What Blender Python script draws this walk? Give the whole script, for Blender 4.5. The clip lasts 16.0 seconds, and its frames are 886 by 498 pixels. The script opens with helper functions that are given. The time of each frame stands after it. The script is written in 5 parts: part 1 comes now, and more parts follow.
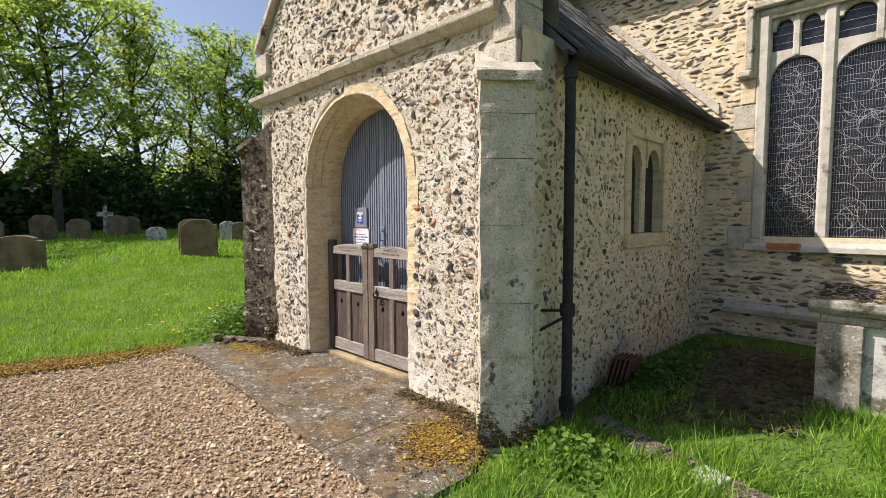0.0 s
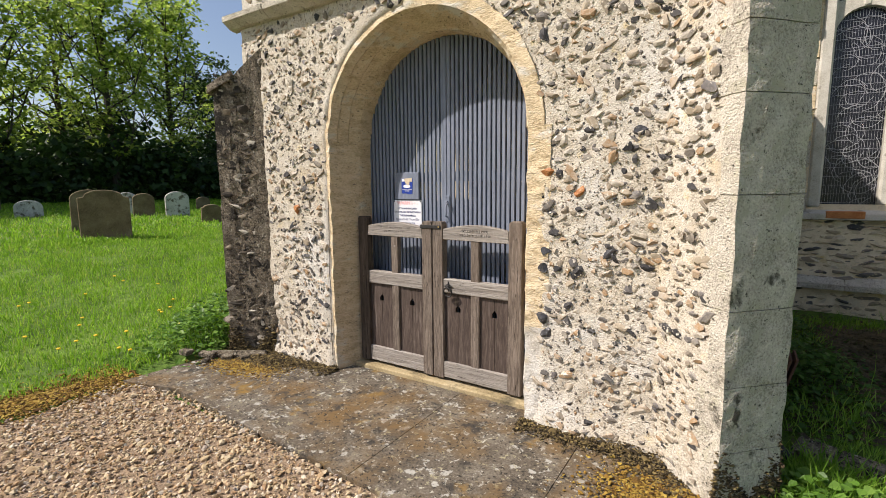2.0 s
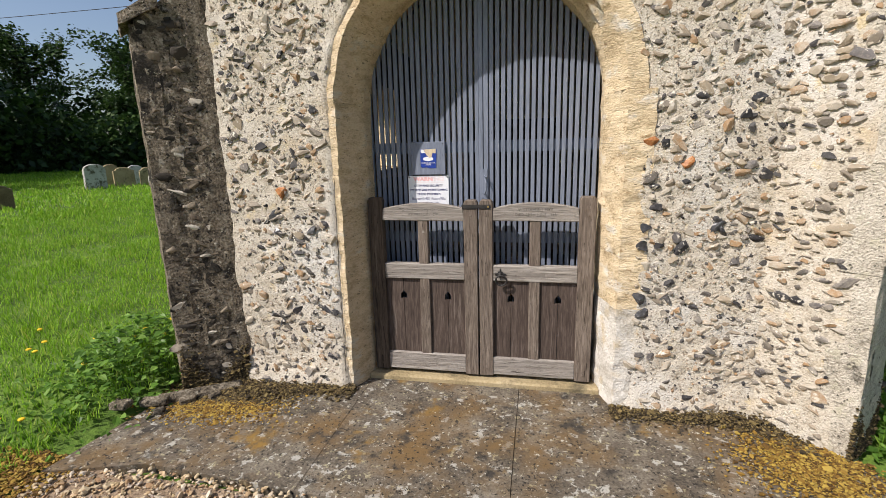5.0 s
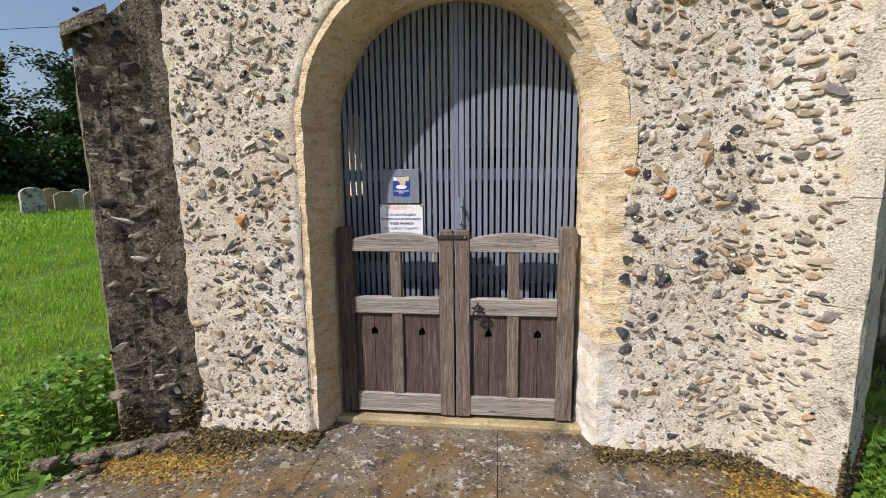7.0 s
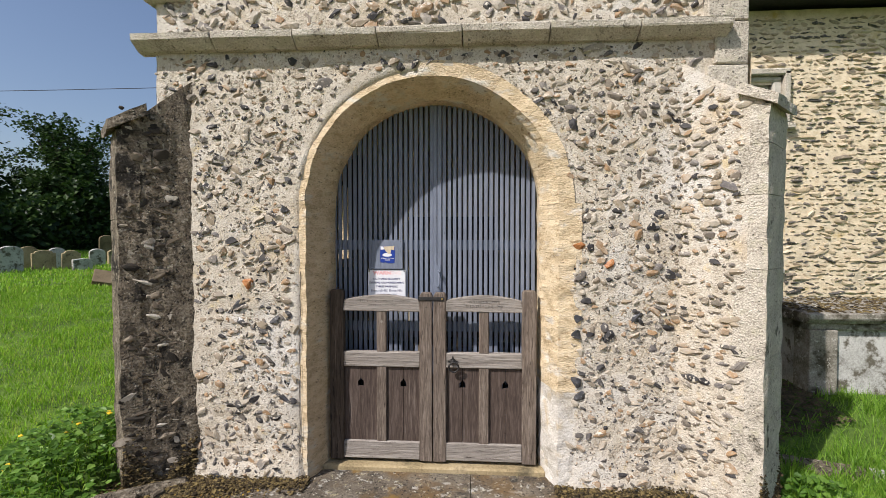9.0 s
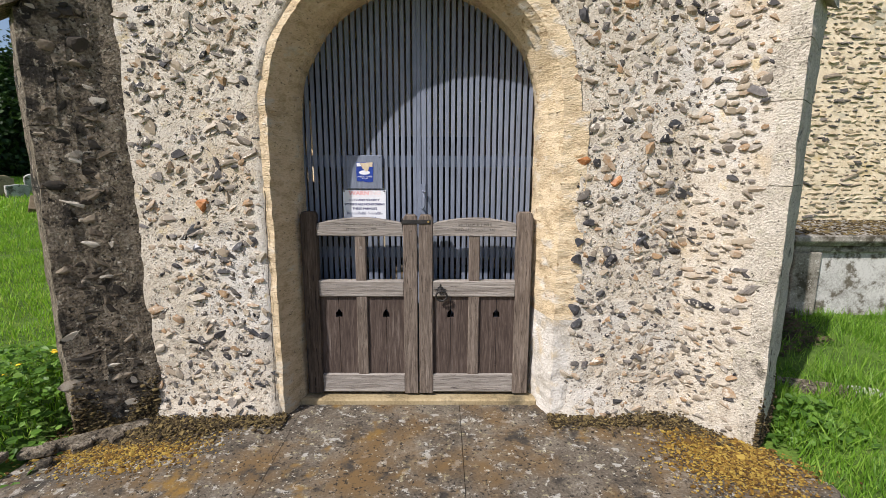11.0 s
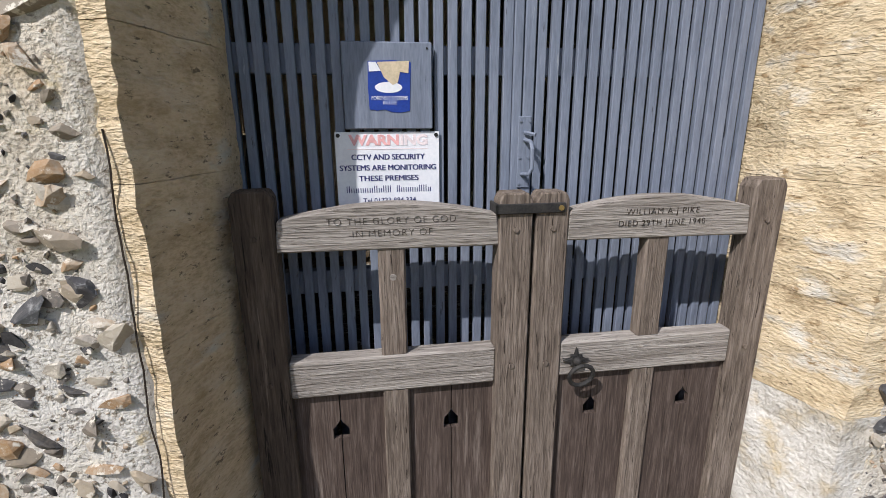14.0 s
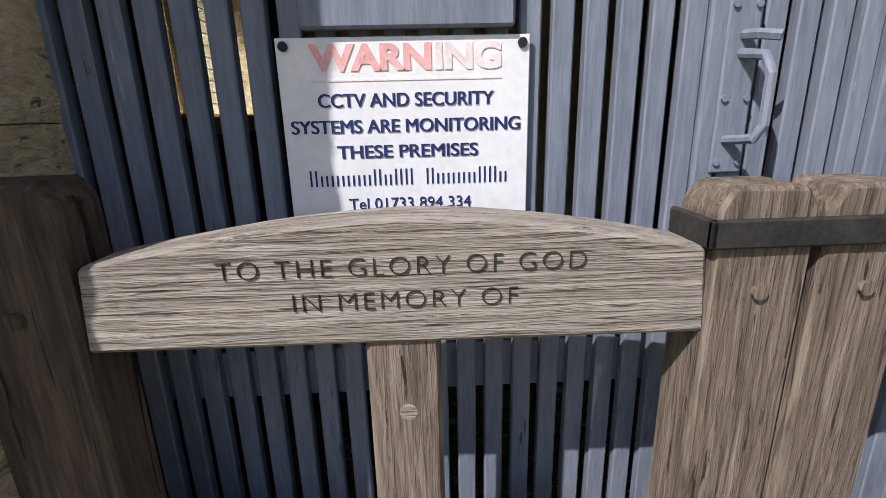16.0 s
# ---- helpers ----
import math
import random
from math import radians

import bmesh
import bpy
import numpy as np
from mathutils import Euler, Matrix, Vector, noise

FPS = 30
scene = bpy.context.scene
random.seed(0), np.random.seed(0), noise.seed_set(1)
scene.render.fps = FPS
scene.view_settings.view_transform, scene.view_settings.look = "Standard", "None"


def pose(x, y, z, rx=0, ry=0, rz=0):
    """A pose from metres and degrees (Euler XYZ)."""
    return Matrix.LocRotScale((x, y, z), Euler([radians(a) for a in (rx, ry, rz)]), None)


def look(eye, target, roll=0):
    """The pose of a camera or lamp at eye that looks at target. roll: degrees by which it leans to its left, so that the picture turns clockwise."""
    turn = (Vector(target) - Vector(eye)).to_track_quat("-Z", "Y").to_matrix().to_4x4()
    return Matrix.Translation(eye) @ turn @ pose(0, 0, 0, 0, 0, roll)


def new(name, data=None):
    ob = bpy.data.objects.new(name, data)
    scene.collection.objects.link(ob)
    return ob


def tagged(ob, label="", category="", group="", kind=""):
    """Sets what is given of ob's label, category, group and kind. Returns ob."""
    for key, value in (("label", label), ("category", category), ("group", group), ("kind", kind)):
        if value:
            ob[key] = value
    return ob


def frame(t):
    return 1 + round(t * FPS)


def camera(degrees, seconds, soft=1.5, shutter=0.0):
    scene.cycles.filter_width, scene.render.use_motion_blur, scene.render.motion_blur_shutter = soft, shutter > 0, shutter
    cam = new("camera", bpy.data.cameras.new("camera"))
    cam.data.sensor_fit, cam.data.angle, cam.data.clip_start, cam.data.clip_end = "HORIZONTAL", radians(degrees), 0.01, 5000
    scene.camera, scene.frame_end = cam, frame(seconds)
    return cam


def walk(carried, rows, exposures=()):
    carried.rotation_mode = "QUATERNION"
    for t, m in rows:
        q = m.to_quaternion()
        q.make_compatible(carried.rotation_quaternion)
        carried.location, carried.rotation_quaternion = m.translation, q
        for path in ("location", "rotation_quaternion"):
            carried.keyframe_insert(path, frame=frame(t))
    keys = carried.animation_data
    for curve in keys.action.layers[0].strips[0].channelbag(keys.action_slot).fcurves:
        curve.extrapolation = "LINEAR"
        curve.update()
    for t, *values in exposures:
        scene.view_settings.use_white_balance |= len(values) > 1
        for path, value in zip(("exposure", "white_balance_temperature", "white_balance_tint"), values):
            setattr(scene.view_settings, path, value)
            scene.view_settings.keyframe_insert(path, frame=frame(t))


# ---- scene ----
cam = camera(86.7, 16.0, soft=0.8)
PATH = [
    (0, (1.383, -2.911, 1.551), (-0.009, -1.482, 1.417), -0.2),
    (0.5, (0.879, -2.918, 1.56), (-0.45, -1.432, 1.41), -0.3),
    (1, (0.37, -2.909, 1.577), (-0.885, -1.362, 1.395), -0.5),
    (1.5, (-0.117, -2.95, 1.57), (-1.279, -1.338, 1.344), -0.5),
    (2, (-0.554, -2.927, 1.547), (-1.627, -1.26, 1.282), -0.5),
    (2.5, (-0.964, -2.934, 1.577), (-1.929, -1.211, 1.261), -0.7),
    (3, (-1.34, -2.99, 1.602), (-2.184, -1.211, 1.249), -0.7),
    (3.2, (-1.478, -2.988, 1.609), (-2.274, -1.191, 1.238), -0.9),
    (5.5, (-2.188, -2.993, 1.624), (-2.509, -1.066, 1.194), -1.3),
    (6, (-2.172, -2.919, 1.616), (-2.448, -0.987, 1.179), -1.0),
    (6.5, (-2.255, -2.798, 1.608), (-2.497, -0.854, 1.204), -0.9),
    (7, (-2.268, -2.841, 1.627), (-2.501, -0.879, 1.312), -0.7),
    (7.5, (-2.235, -3.014, 1.66), (-2.458, -1.04, 1.431), -0.5),
    (8, (-2.274, -3.173, 1.694), (-2.478, -1.191, 1.526), -0.3),
    (8.5, (-2.273, -3.283, 1.695), (-2.444, -1.293, 1.599), -0.2),
    (9, (-2.234, -3.315, 1.695), (-2.371, -1.32, 1.637), -0.0),
    (9.5, (-2.234, -3.301, 1.69), (-2.342, -1.306, 1.595), 0.1),
    (10, (-2.271, -3.276, 1.673), (-2.345, -1.287, 1.482), 0.3),
    (10.2, (-2.288, -3.249, 1.66), (-2.347, -1.263, 1.427), 0.3),
    (12.5, (-2.604, -2.039, 1.532), (-2.503, -0.096, 1.069), 0.3),
    (13, (-2.705, -1.726, 1.494), (-2.552, 0.211, 1.024), 0.5),
    (13.5, (-2.917, -1.43, 1.453), (-2.624, 0.494, 0.992), -0.1),
    (14, (-2.953, -1.147, 1.457), (-2.658, 0.762, 0.939), -0.3),
    (14.5, (-2.917, -0.817, 1.446), (-2.664, 1.079, 0.863), -0.5),
    (15, (-2.918, -0.599, 1.393), (-2.755, 1.315, 0.837), -1.3),
    (15.5, (-2.909, -0.467, 1.381), (-2.823, 1.438, 0.778), -1.7),
    (16, (-2.884, -0.388, 1.35), (-2.807, 1.533, 0.799), -1.4),
]
walk(cam, [(t, look(eye, target, roll)) for t, eye, target, roll in PATH],
     [(0, 0.54, 6600, 16), (3, 0.30, 6500, 14), (6, 0.22, 6300, 14), (10, 0.18, 6200, 15), (12.5, 0.14, 6050, 14), (13.5, 0.08, 5950, 13), (14.5, 0.12, 5900, 14), (15, 0.40, 6000, 14), (16, 0.24, 6150, 14)])

# ---- light ----
SUN_FROM = Vector((-0.42, -0.41, 0.62)).normalized()
world = bpy.data.worlds.new("sky")
scene.world = world
world.use_nodes = True
_wn = world.node_tree
_sky = _wn.nodes.new("ShaderNodeTexSky")
_sky.sky_type, _sky.sun_disc = "NISHITA", False
_sky.sun_elevation = math.asin(SUN_FROM.z)
_sky.sun_rotation = math.atan2(SUN_FROM.x, SUN_FROM.y)
_sky.dust_density = 2.0
_bg = next(n for n in _wn.nodes if n.type == "BACKGROUND")
_bg.inputs["Strength"].default_value = 0.105
_wn.links.new(_sky.outputs["Color"], _bg.inputs["Color"])
sun = new("sun", bpy.data.lights.new("sun", "SUN"))
sun.data.energy, sun.data.angle, sun.data.color = 4.75, radians(0.5), (1.0, 0.94, 0.85)
sun.matrix_world = look(SUN_FROM * 30, (0, 0, 0))


# ---- materials ----
def surf(name, ramp, scale=8.0, fine=90.0, bump=0.5, dist=0.01, rough=0.88, stretch=(1, 1, 1), rand="",
         stains=(), metal=0.0, mixfine=0.45, spec=0.3, leafy=0.0, contrast=1.9, wave=0.0):
    """A surface of two scales of noise; rand: '', 'island' or 'object' picks the ramp's colour by piece.
    stains: (colour, scale, low, high)."""
    m = bpy.data.materials.new(name)
    m.use_nodes = True
    nt = m.node_tree
    nd, ln = nt.nodes, nt.links
    b = next(n for n in nd if n.type == "BSDF_PRINCIPLED")
    b.inputs["Roughness"].default_value, b.inputs["Metallic"].default_value = rough, metal
    b.inputs["Specular IOR Level"].default_value = spec
    geo = nd.new("ShaderNodeNewGeometry")
    vm = nd.new("ShaderNodeVectorMath")
    vm.operation = "MULTIPLY"
    vm.inputs[1].default_value = stretch
    ln.new(geo.outputs["Position"], vm.inputs[0])

    def noise_at(sc, detail=6.0, rg=0.6):
        n = nd.new("ShaderNodeTexNoise")
        n.inputs["Scale"].default_value, n.inputs["Detail"].default_value, n.inputs["Roughness"].default_value = sc, detail, rg
        n.inputs["Distortion"].default_value = wave
        ln.new(vm.outputs[0], n.inputs["Vector"])
        return n.outputs["Fac"]

    big, small = noise_at(scale), noise_at(fine, 4.0)
    mx = nd.new("ShaderNodeMix")
    mx.inputs[0].default_value = mixfine
    ln.new(big, mx.inputs[2]), ln.new(small, mx.inputs[3])
    cr = nd.new("ShaderNodeValToRGB")
    while len(cr.color_ramp.elements) < len(ramp):
        cr.color_ramp.elements.new(0.5)
    for e, (p, c) in zip(cr.color_ramp.elements, ramp):
        e.position, e.color = p, (*c, 1)
    ct = nd.new("ShaderNodeMath")
    ct.operation, ct.use_clamp = "MULTIPLY_ADD", True
    ct.inputs[1].default_value, ct.inputs[2].default_value = contrast, 0.5 - 0.5 * contrast
    ln.new(mx.outputs[0], ct.inputs[0])
    fac = ct.outputs[0]
    if rand:
        if rand == "island":
            r = geo.outputs["Random Per Island"]
        else:
            r = nd.new("ShaderNodeObjectInfo").outputs["Random"]
        ad = nd.new("ShaderNodeMath")
        ad.operation = "MULTIPLY_ADD"
        ad.inputs[1].default_value, ad.inputs[2].default_value = 0.35, -0.17
        ln.new(mx.outputs[0], ad.inputs[0])
        a2 = nd.new("ShaderNodeMath")
        a2.operation = "ADD"
        ln.new(ad.outputs[0], a2.inputs[0]), ln.new(r, a2.inputs[1])
        fac = a2.outputs[0]
    ln.new(fac, cr.inputs[0])
    col = cr.outputs["Color"]
    for c, sc, lo, hi in stains:
        f = noise_at(sc, 7.0, 0.65)
        mr = nd.new("ShaderNodeMapRange")
        mr.inputs[1].default_value, mr.inputs[2].default_value = lo, hi
        ln.new(f, mr.inputs[0])
        mc = nd.new("ShaderNodeMix")
        mc.data_type = "RGBA"
        ln.new(mr.outputs[0], mc.inputs[0]), ln.new(col, mc.inputs[6])
        mc.inputs[7].default_value = (*c, 1)
        col = mc.outputs[2]
    ln.new(col, b.inputs["Base Color"])
    bp = nd.new("ShaderNodeBump")
    bp.inputs["Strength"].default_value, bp.inputs["Distance"].default_value = bump, dist
    ln.new(mx.outputs[0], bp.inputs["Height"])
    ln.new(bp.outputs[0], b.inputs["Normal"])
    if leafy:
        tr = nd.new("ShaderNodeBsdfTranslucent")
        ln.new(col, tr.inputs["Color"])
        ms = nd.new("ShaderNodeMixShader")
        ms.inputs[0].default_value = leafy
        out = next(n for n in nd if n.type == "OUTPUT_MATERIAL")
        ln.new(b.outputs[0], ms.inputs[1]), ln.new(tr.outputs[0], ms.inputs[2]), ln.new(ms.outputs[0], out.inputs["Surface"])
    return m


def plain(name, colour, rough=0.5, metal=0.0):
    return surf(name, [(0.3, tuple(c * 0.85 for c in colour)), (0.7, tuple(min(1, c * 1.12) for c in colour))], 30, 200, 0.15, 0.002, rough, metal=metal)


FLINT_RAMP = [(0.0, (0.025, 0.024, 0.026)), (0.15, (0.085, 0.08, 0.076)), (0.28, (0.22, 0.187, 0.145)), (0.46, (0.33, 0.27, 0.19)),
              (0.60, (0.43, 0.385, 0.31)), (0.72, (0.30, 0.185, 0.09)), (0.84, (0.46, 0.41, 0.33)), (1.0, (0.12, 0.11, 0.105))]
FLINT_DARK = [(0.0, (0.05, 0.048, 0.045)), (0.22, (0.14, 0.125, 0.11)), (0.45, (0.31, 0.25, 0.17)), (0.72, (0.46, 0.37, 0.24)), (1.0, (0.58, 0.50, 0.37))]
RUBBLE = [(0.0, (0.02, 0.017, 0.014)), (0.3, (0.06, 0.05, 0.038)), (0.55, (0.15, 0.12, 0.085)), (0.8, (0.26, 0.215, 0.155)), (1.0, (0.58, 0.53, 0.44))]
M_FLINT = surf("flint", FLINT_RAMP, 25, 140, 0.5, 0.006, 0.6, rand="island", stains=[((0.58, 0.53, 0.44), 30, 0.58, 0.62)])
M_FLINT_EAST = surf("dark_flint", FLINT_DARK, 25, 140, 0.5, 0.006, 0.6, rand="island", stains=[((0.45, 0.38, 0.24), 34, 0.56, 0.62)])
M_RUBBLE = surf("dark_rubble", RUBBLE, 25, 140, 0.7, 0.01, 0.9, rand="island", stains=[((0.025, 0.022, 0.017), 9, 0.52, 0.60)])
M_FLINT_ONE = surf("flint_single", FLINT_RAMP, 25, 140, 0.5, 0.006, 0.6, rand="object", stains=[((0.58, 0.53, 0.44), 30, 0.58, 0.62)])
M_MORTAR = surf("lime_mortar", [(0.15, (0.36, 0.30, 0.22)), (0.5, (0.57, 0.51, 0.41)), (0.85, (0.68, 0.64, 0.56))], 14, 95, 1.0, 0.02, 0.95,
                stains=[((0.62, 0.59, 0.53), 1.6, 0.52, 0.66), ((0.53, 0.42, 0.27), 2.3, 0.58, 0.75), ((0.25, 0.215, 0.165), 70, 0.555, 0.64), ((0.60, 0.50, 0.32), 9, 0.60, 0.68), ((0.66, 0.61, 0.51), 42, 0.60, 0.66)])
M_MORTAR_EAST = surf("weathered_mortar", [(0.15, (0.42, 0.33, 0.20)), (0.5, (0.70, 0.59, 0.41)), (0.85, (0.78, 0.69, 0.52))], 9, 110, 0.9, 0.012, 0.95,
                     stains=[((0.38, 0.36, 0.28), 1.8, 0.57, 0.7), ((0.50, 0.36, 0.12), 2.6, 0.58, 0.72)])
M_LIME = surf("tan_limestone", [(0.1, (0.34, 0.24, 0.13)), (0.5, (0.66, 0.53, 0.34)), (0.9, (0.76, 0.66, 0.49))], 6, 55, 1.0, 0.02, 0.92, stretch=(1, 1, 2.2),
              stains=[((0.64, 0.60, 0.52), 4, 0.56, 0.66), ((0.33, 0.23, 0.12), 15, 0.58, 0.66), ((0.14, 0.10, 0.06), 40, 0.63, 0.67)])
# left arch stones: brighter ochre, with bounced light put into the colour
M_LIME_LEFT = surf("bounce_lit_limestone", [(0.1, (0.42, 0.31, 0.17)), (0.5, (0.72, 0.58, 0.38)), (0.9, (0.80, 0.70, 0.53))], 6, 55, 1.0, 0.04, 0.92, stretch=(1, 1, 2.6),
                   stains=[((0.66, 0.62, 0.52), 3, 0.56, 0.66), ((0.40, 0.28, 0.14), 11, 0.50, 0.80), ((0.22, 0.17, 0.11), 30, 0.60, 0.66)])
M_LIME_GREY = surf("lichened_limestone", [(0.15, (0.26, 0.23, 0.18)), (0.5, (0.55, 0.50, 0.41)), (0.85, (0.72, 0.67, 0.57))], 7, 90, 1.0, 0.025, 0.95, mixfine=0.6, contrast=2.4,
                   stains=[((0.09, 0.08, 0.06), 3.4, 0.60, 0.66), ((0.52, 0.48, 0.37), 13, 0.56, 0.61), ((0.10, 0.09, 0.07), 45, 0.60, 0.65)])
M_LIME_WHITE = surf("pale_limestone", [(0.25, (0.44, 0.40, 0.33)), (0.6, (0.66, 0.63, 0.57))], 7, 70, 1.0, 0.02, 0.95, stains=[((0.56, 0.46, 0.30), 5, 0.56, 0.68)])
M_LIME_PALE = surf("pale_grey_limestone", [(0.15, (0.30, 0.27, 0.21)), (0.5, (0.50, 0.47, 0.40)), (0.85, (0.62, 0.60, 0.53))], 7, 90, 0.8, 0.01, 0.95, stains=[((0.16, 0.14, 0.10), 5, 0.58, 0.68)])
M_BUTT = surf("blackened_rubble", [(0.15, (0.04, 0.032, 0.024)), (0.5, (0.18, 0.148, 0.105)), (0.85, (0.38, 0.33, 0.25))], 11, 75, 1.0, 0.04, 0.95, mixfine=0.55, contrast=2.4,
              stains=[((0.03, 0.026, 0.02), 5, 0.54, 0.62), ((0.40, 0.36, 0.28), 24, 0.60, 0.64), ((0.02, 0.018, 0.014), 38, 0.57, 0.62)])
M_SLATE = surf("slate", [(0.1, (0.05, 0.05, 0.055)), (0.5, (0.10, 0.10, 0.105)), (0.9, (0.17, 0.165, 0.155))], 6, 60, 0.4, 0.006, 0.55, rand="object",
               stains=[((0.25, 0.24, 0.16), 9, 0.62, 0.7)])
M_IRON = surf("black_iron", [(0.3, (0.014, 0.014, 0.014)), (0.7, (0.04, 0.037, 0.034))], 20, 150, 0.3, 0.002, 0.65)
M_OAK_X = surf("grey_oak_rail", [(0.12, (0.08, 0.064, 0.052)), (0.36, (0.22, 0.195, 0.168)), (0.6, (0.34, 0.308, 0.272)), (0.85, (0.47, 0.437, 0.39))], 5, 24, 1.0, 0.014, 0.85, stretch=(0.26, 5, 7.0), mixfine=0.5, wave=0.9,
               stains=[((0.05, 0.04, 0.032), 20, 0.61, 0.66), ((0.06, 0.048, 0.04), 42, 0.60, 0.66)])
M_OAK_Z = surf("brown_oak_stile", [(0.15, (0.05, 0.037, 0.028)), (0.5, (0.155, 0.123, 0.097)), (0.85, (0.29, 0.24, 0.198))], 7, 26, 1.0, 0.008, 0.85, stretch=(7, 5, 0.5), mixfine=0.55, wave=0.6,
               stains=[((0.03, 0.022, 0.016), 18, 0.60, 0.65), ((0.30, 0.255, 0.21), 3.2, 0.62, 0.74)])
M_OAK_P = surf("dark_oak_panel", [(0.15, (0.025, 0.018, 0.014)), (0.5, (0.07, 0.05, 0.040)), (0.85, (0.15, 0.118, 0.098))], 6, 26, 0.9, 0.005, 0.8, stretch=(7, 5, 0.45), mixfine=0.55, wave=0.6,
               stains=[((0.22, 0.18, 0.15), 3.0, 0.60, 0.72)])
# oak darkened: the jamb's shade on the left hanging stile is in the colour
M_OAK_SHADED = surf("shaded_oak_post", [(0.15, (0.025, 0.018, 0.013)), (0.5, (0.07, 0.052, 0.038)), (0.85, (0.14, 0.108, 0.08))], 6, 26, 0.7, 0.006, 0.85, stretch=(7, 5, 0.45), mixfine=0.55, wave=0.6,
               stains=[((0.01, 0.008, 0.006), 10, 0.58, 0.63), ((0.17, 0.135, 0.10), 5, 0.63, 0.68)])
M_GREY = surf("blue_grey_paint", [(0.15, (0.115, 0.133, 0.172)), (0.5, (0.17, 0.195, 0.25)), (0.85, (0.225, 0.252, 0.312))], 9, 40, 0.5, 0.003, 0.6, stretch=(5, 5, 0.6), stains=[((0.30, 0.32, 0.36), 7, 0.66, 0.70), ((0.06, 0.065, 0.075), 12, 0.66, 0.70)])
M_DARK = plain("dark_cut", (0.04, 0.03, 0.022), 0.95)
M_CONC = surf("stained_concrete", [(0.25, (0.05, 0.042, 0.032)), (0.5, (0.12, 0.10, 0.075)), (0.75, (0.21, 0.185, 0.145))], 4.5, 70, 0.9, 0.008, 0.95,
              stains=[((0.36, 0.35, 0.31), 14, 0.585, 0.61), ((0.30, 0.27, 0.17), 25, 0.60, 0.64), ((0.15, 0.095, 0.04), 1.7, 0.46, 0.62), ((0.045, 0.04, 0.033), 6, 0.55, 0.66), ((0.025, 0.022, 0.017), 48, 0.57, 0.62), ((0.42, 0.40, 0.33), 36, 0.625, 0.65), ((0.22, 0.13, 0.03), 3.1, 0.60, 0.70)])
M_GRAVEL = surf("gravel_stone", [(0.0, (0.28, 0.17, 0.09)), (0.25, (0.44, 0.335, 0.19)), (0.5, (0.50, 0.41, 0.27)), (0.7, (0.40, 0.26, 0.13)), (0.85, (0.60, 0.53, 0.41)), (1.0, (0.22, 0.17, 0.14))],
                40, 200, 0.4, 0.003, 0.8, rand="island")
M_GRIT = surf("gravel_bed", [(0.3, (0.16, 0.11, 0.07)), (0.7, (0.36, 0.27, 0.18))], 40, 160, 1.0, 0.01, 0.95)
M_LAWN = surf("lawn", [(0.25, (0.045, 0.08, 0.012)), (0.5, (0.085, 0.15, 0.02)), (0.75, (0.14, 0.22, 0.032))], 1.6, 35, 1.0, 0.03, 0.95,
              stains=[((0.10, 0.10, 0.04), 0.9, 0.62, 0.75)])
M_SOIL = surf("leaf_litter", [(0.25, (0.035, 0.03, 0.018)), (0.5, (0.09, 0.075, 0.04)), (0.75, (0.17, 0.13, 0.07))], 7, 60, 1.0, 0.03, 0.95)
M_BLADE = surf("grass_blade", [(0.0, (0.12, 0.25, 0.015)), (0.5, (0.22, 0.42, 0.025)), (0.85, (0.32, 0.52, 0.045)), (1.0, (0.42, 0.46, 0.10))], 1.2, 30, 0, 0.001, 0.5, rand="island", leafy=0.45)
M_BLADE_LUSH = surf("lush_grass_blade", [(0.0, (0.09, 0.20, 0.02)), (0.5, (0.18, 0.35, 0.03)), (1.0, (0.30, 0.46, 0.07))], 1.2, 30, 0, 0.001, 0.45, rand="island", leafy=0.45)
M_LEAF = surf("tree_leaf", [(0.0, (0.13, 0.21, 0.03)), (0.5, (0.30, 0.42, 0.06)), (1.0, (0.50, 0.58, 0.13))], 0.4, 20, 0, 0.001, 0.5, rand="island", leafy=0.6)
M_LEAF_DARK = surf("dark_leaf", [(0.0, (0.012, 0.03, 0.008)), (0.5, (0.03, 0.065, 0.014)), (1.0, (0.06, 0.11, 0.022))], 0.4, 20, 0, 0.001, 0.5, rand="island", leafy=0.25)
M_IVY = surf("ivy_leaf", [(0.0, (0.035, 0.09, 0.015)), (0.6, (0.08, 0.18, 0.03)), (1.0, (0.15, 0.27, 0.06))], 3, 60, 0.2, 0.002, 0.4, rand="island", leafy=0.45)
M_BARK = surf("bark", [(0.3, (0.03, 0.025, 0.018)), (0.7, (0.10, 0.085, 0.065))], 5, 30, 1.0, 0.03, 0.95, stretch=(3, 3, 0.6))
M_MOSS = surf("moss", [(0.1, (0.085, 0.045, 0.012)), (0.5, (0.235, 0.135, 0.024)), (0.9, (0.38, 0.27, 0.055))], 9, 120, 1.0, 0.015, 0.98, rand="island")
M_MOSS_DARK = surf("dark_moss", [(0.1, (0.03, 0.022, 0.012)), (0.5, (0.09, 0.065, 0.03)), (0.9, (0.20, 0.15, 0.06))], 9, 120, 1.0, 0.015, 0.98, rand="island")
M_YELLOW = plain("dandelion_yellow", (0.80, 0.52, 0.02), 0.6)
M_GRAVE = surf("old_headstone", [(0.15, (0.07, 0.052, 0.03)), (0.5, (0.17, 0.13, 0.075)), (0.85, (0.27, 0.22, 0.14))], 4, 60, 0.7, 0.01, 0.95, stains=[((0.10, 0.085, 0.05), 3, 0.55, 0.7)])
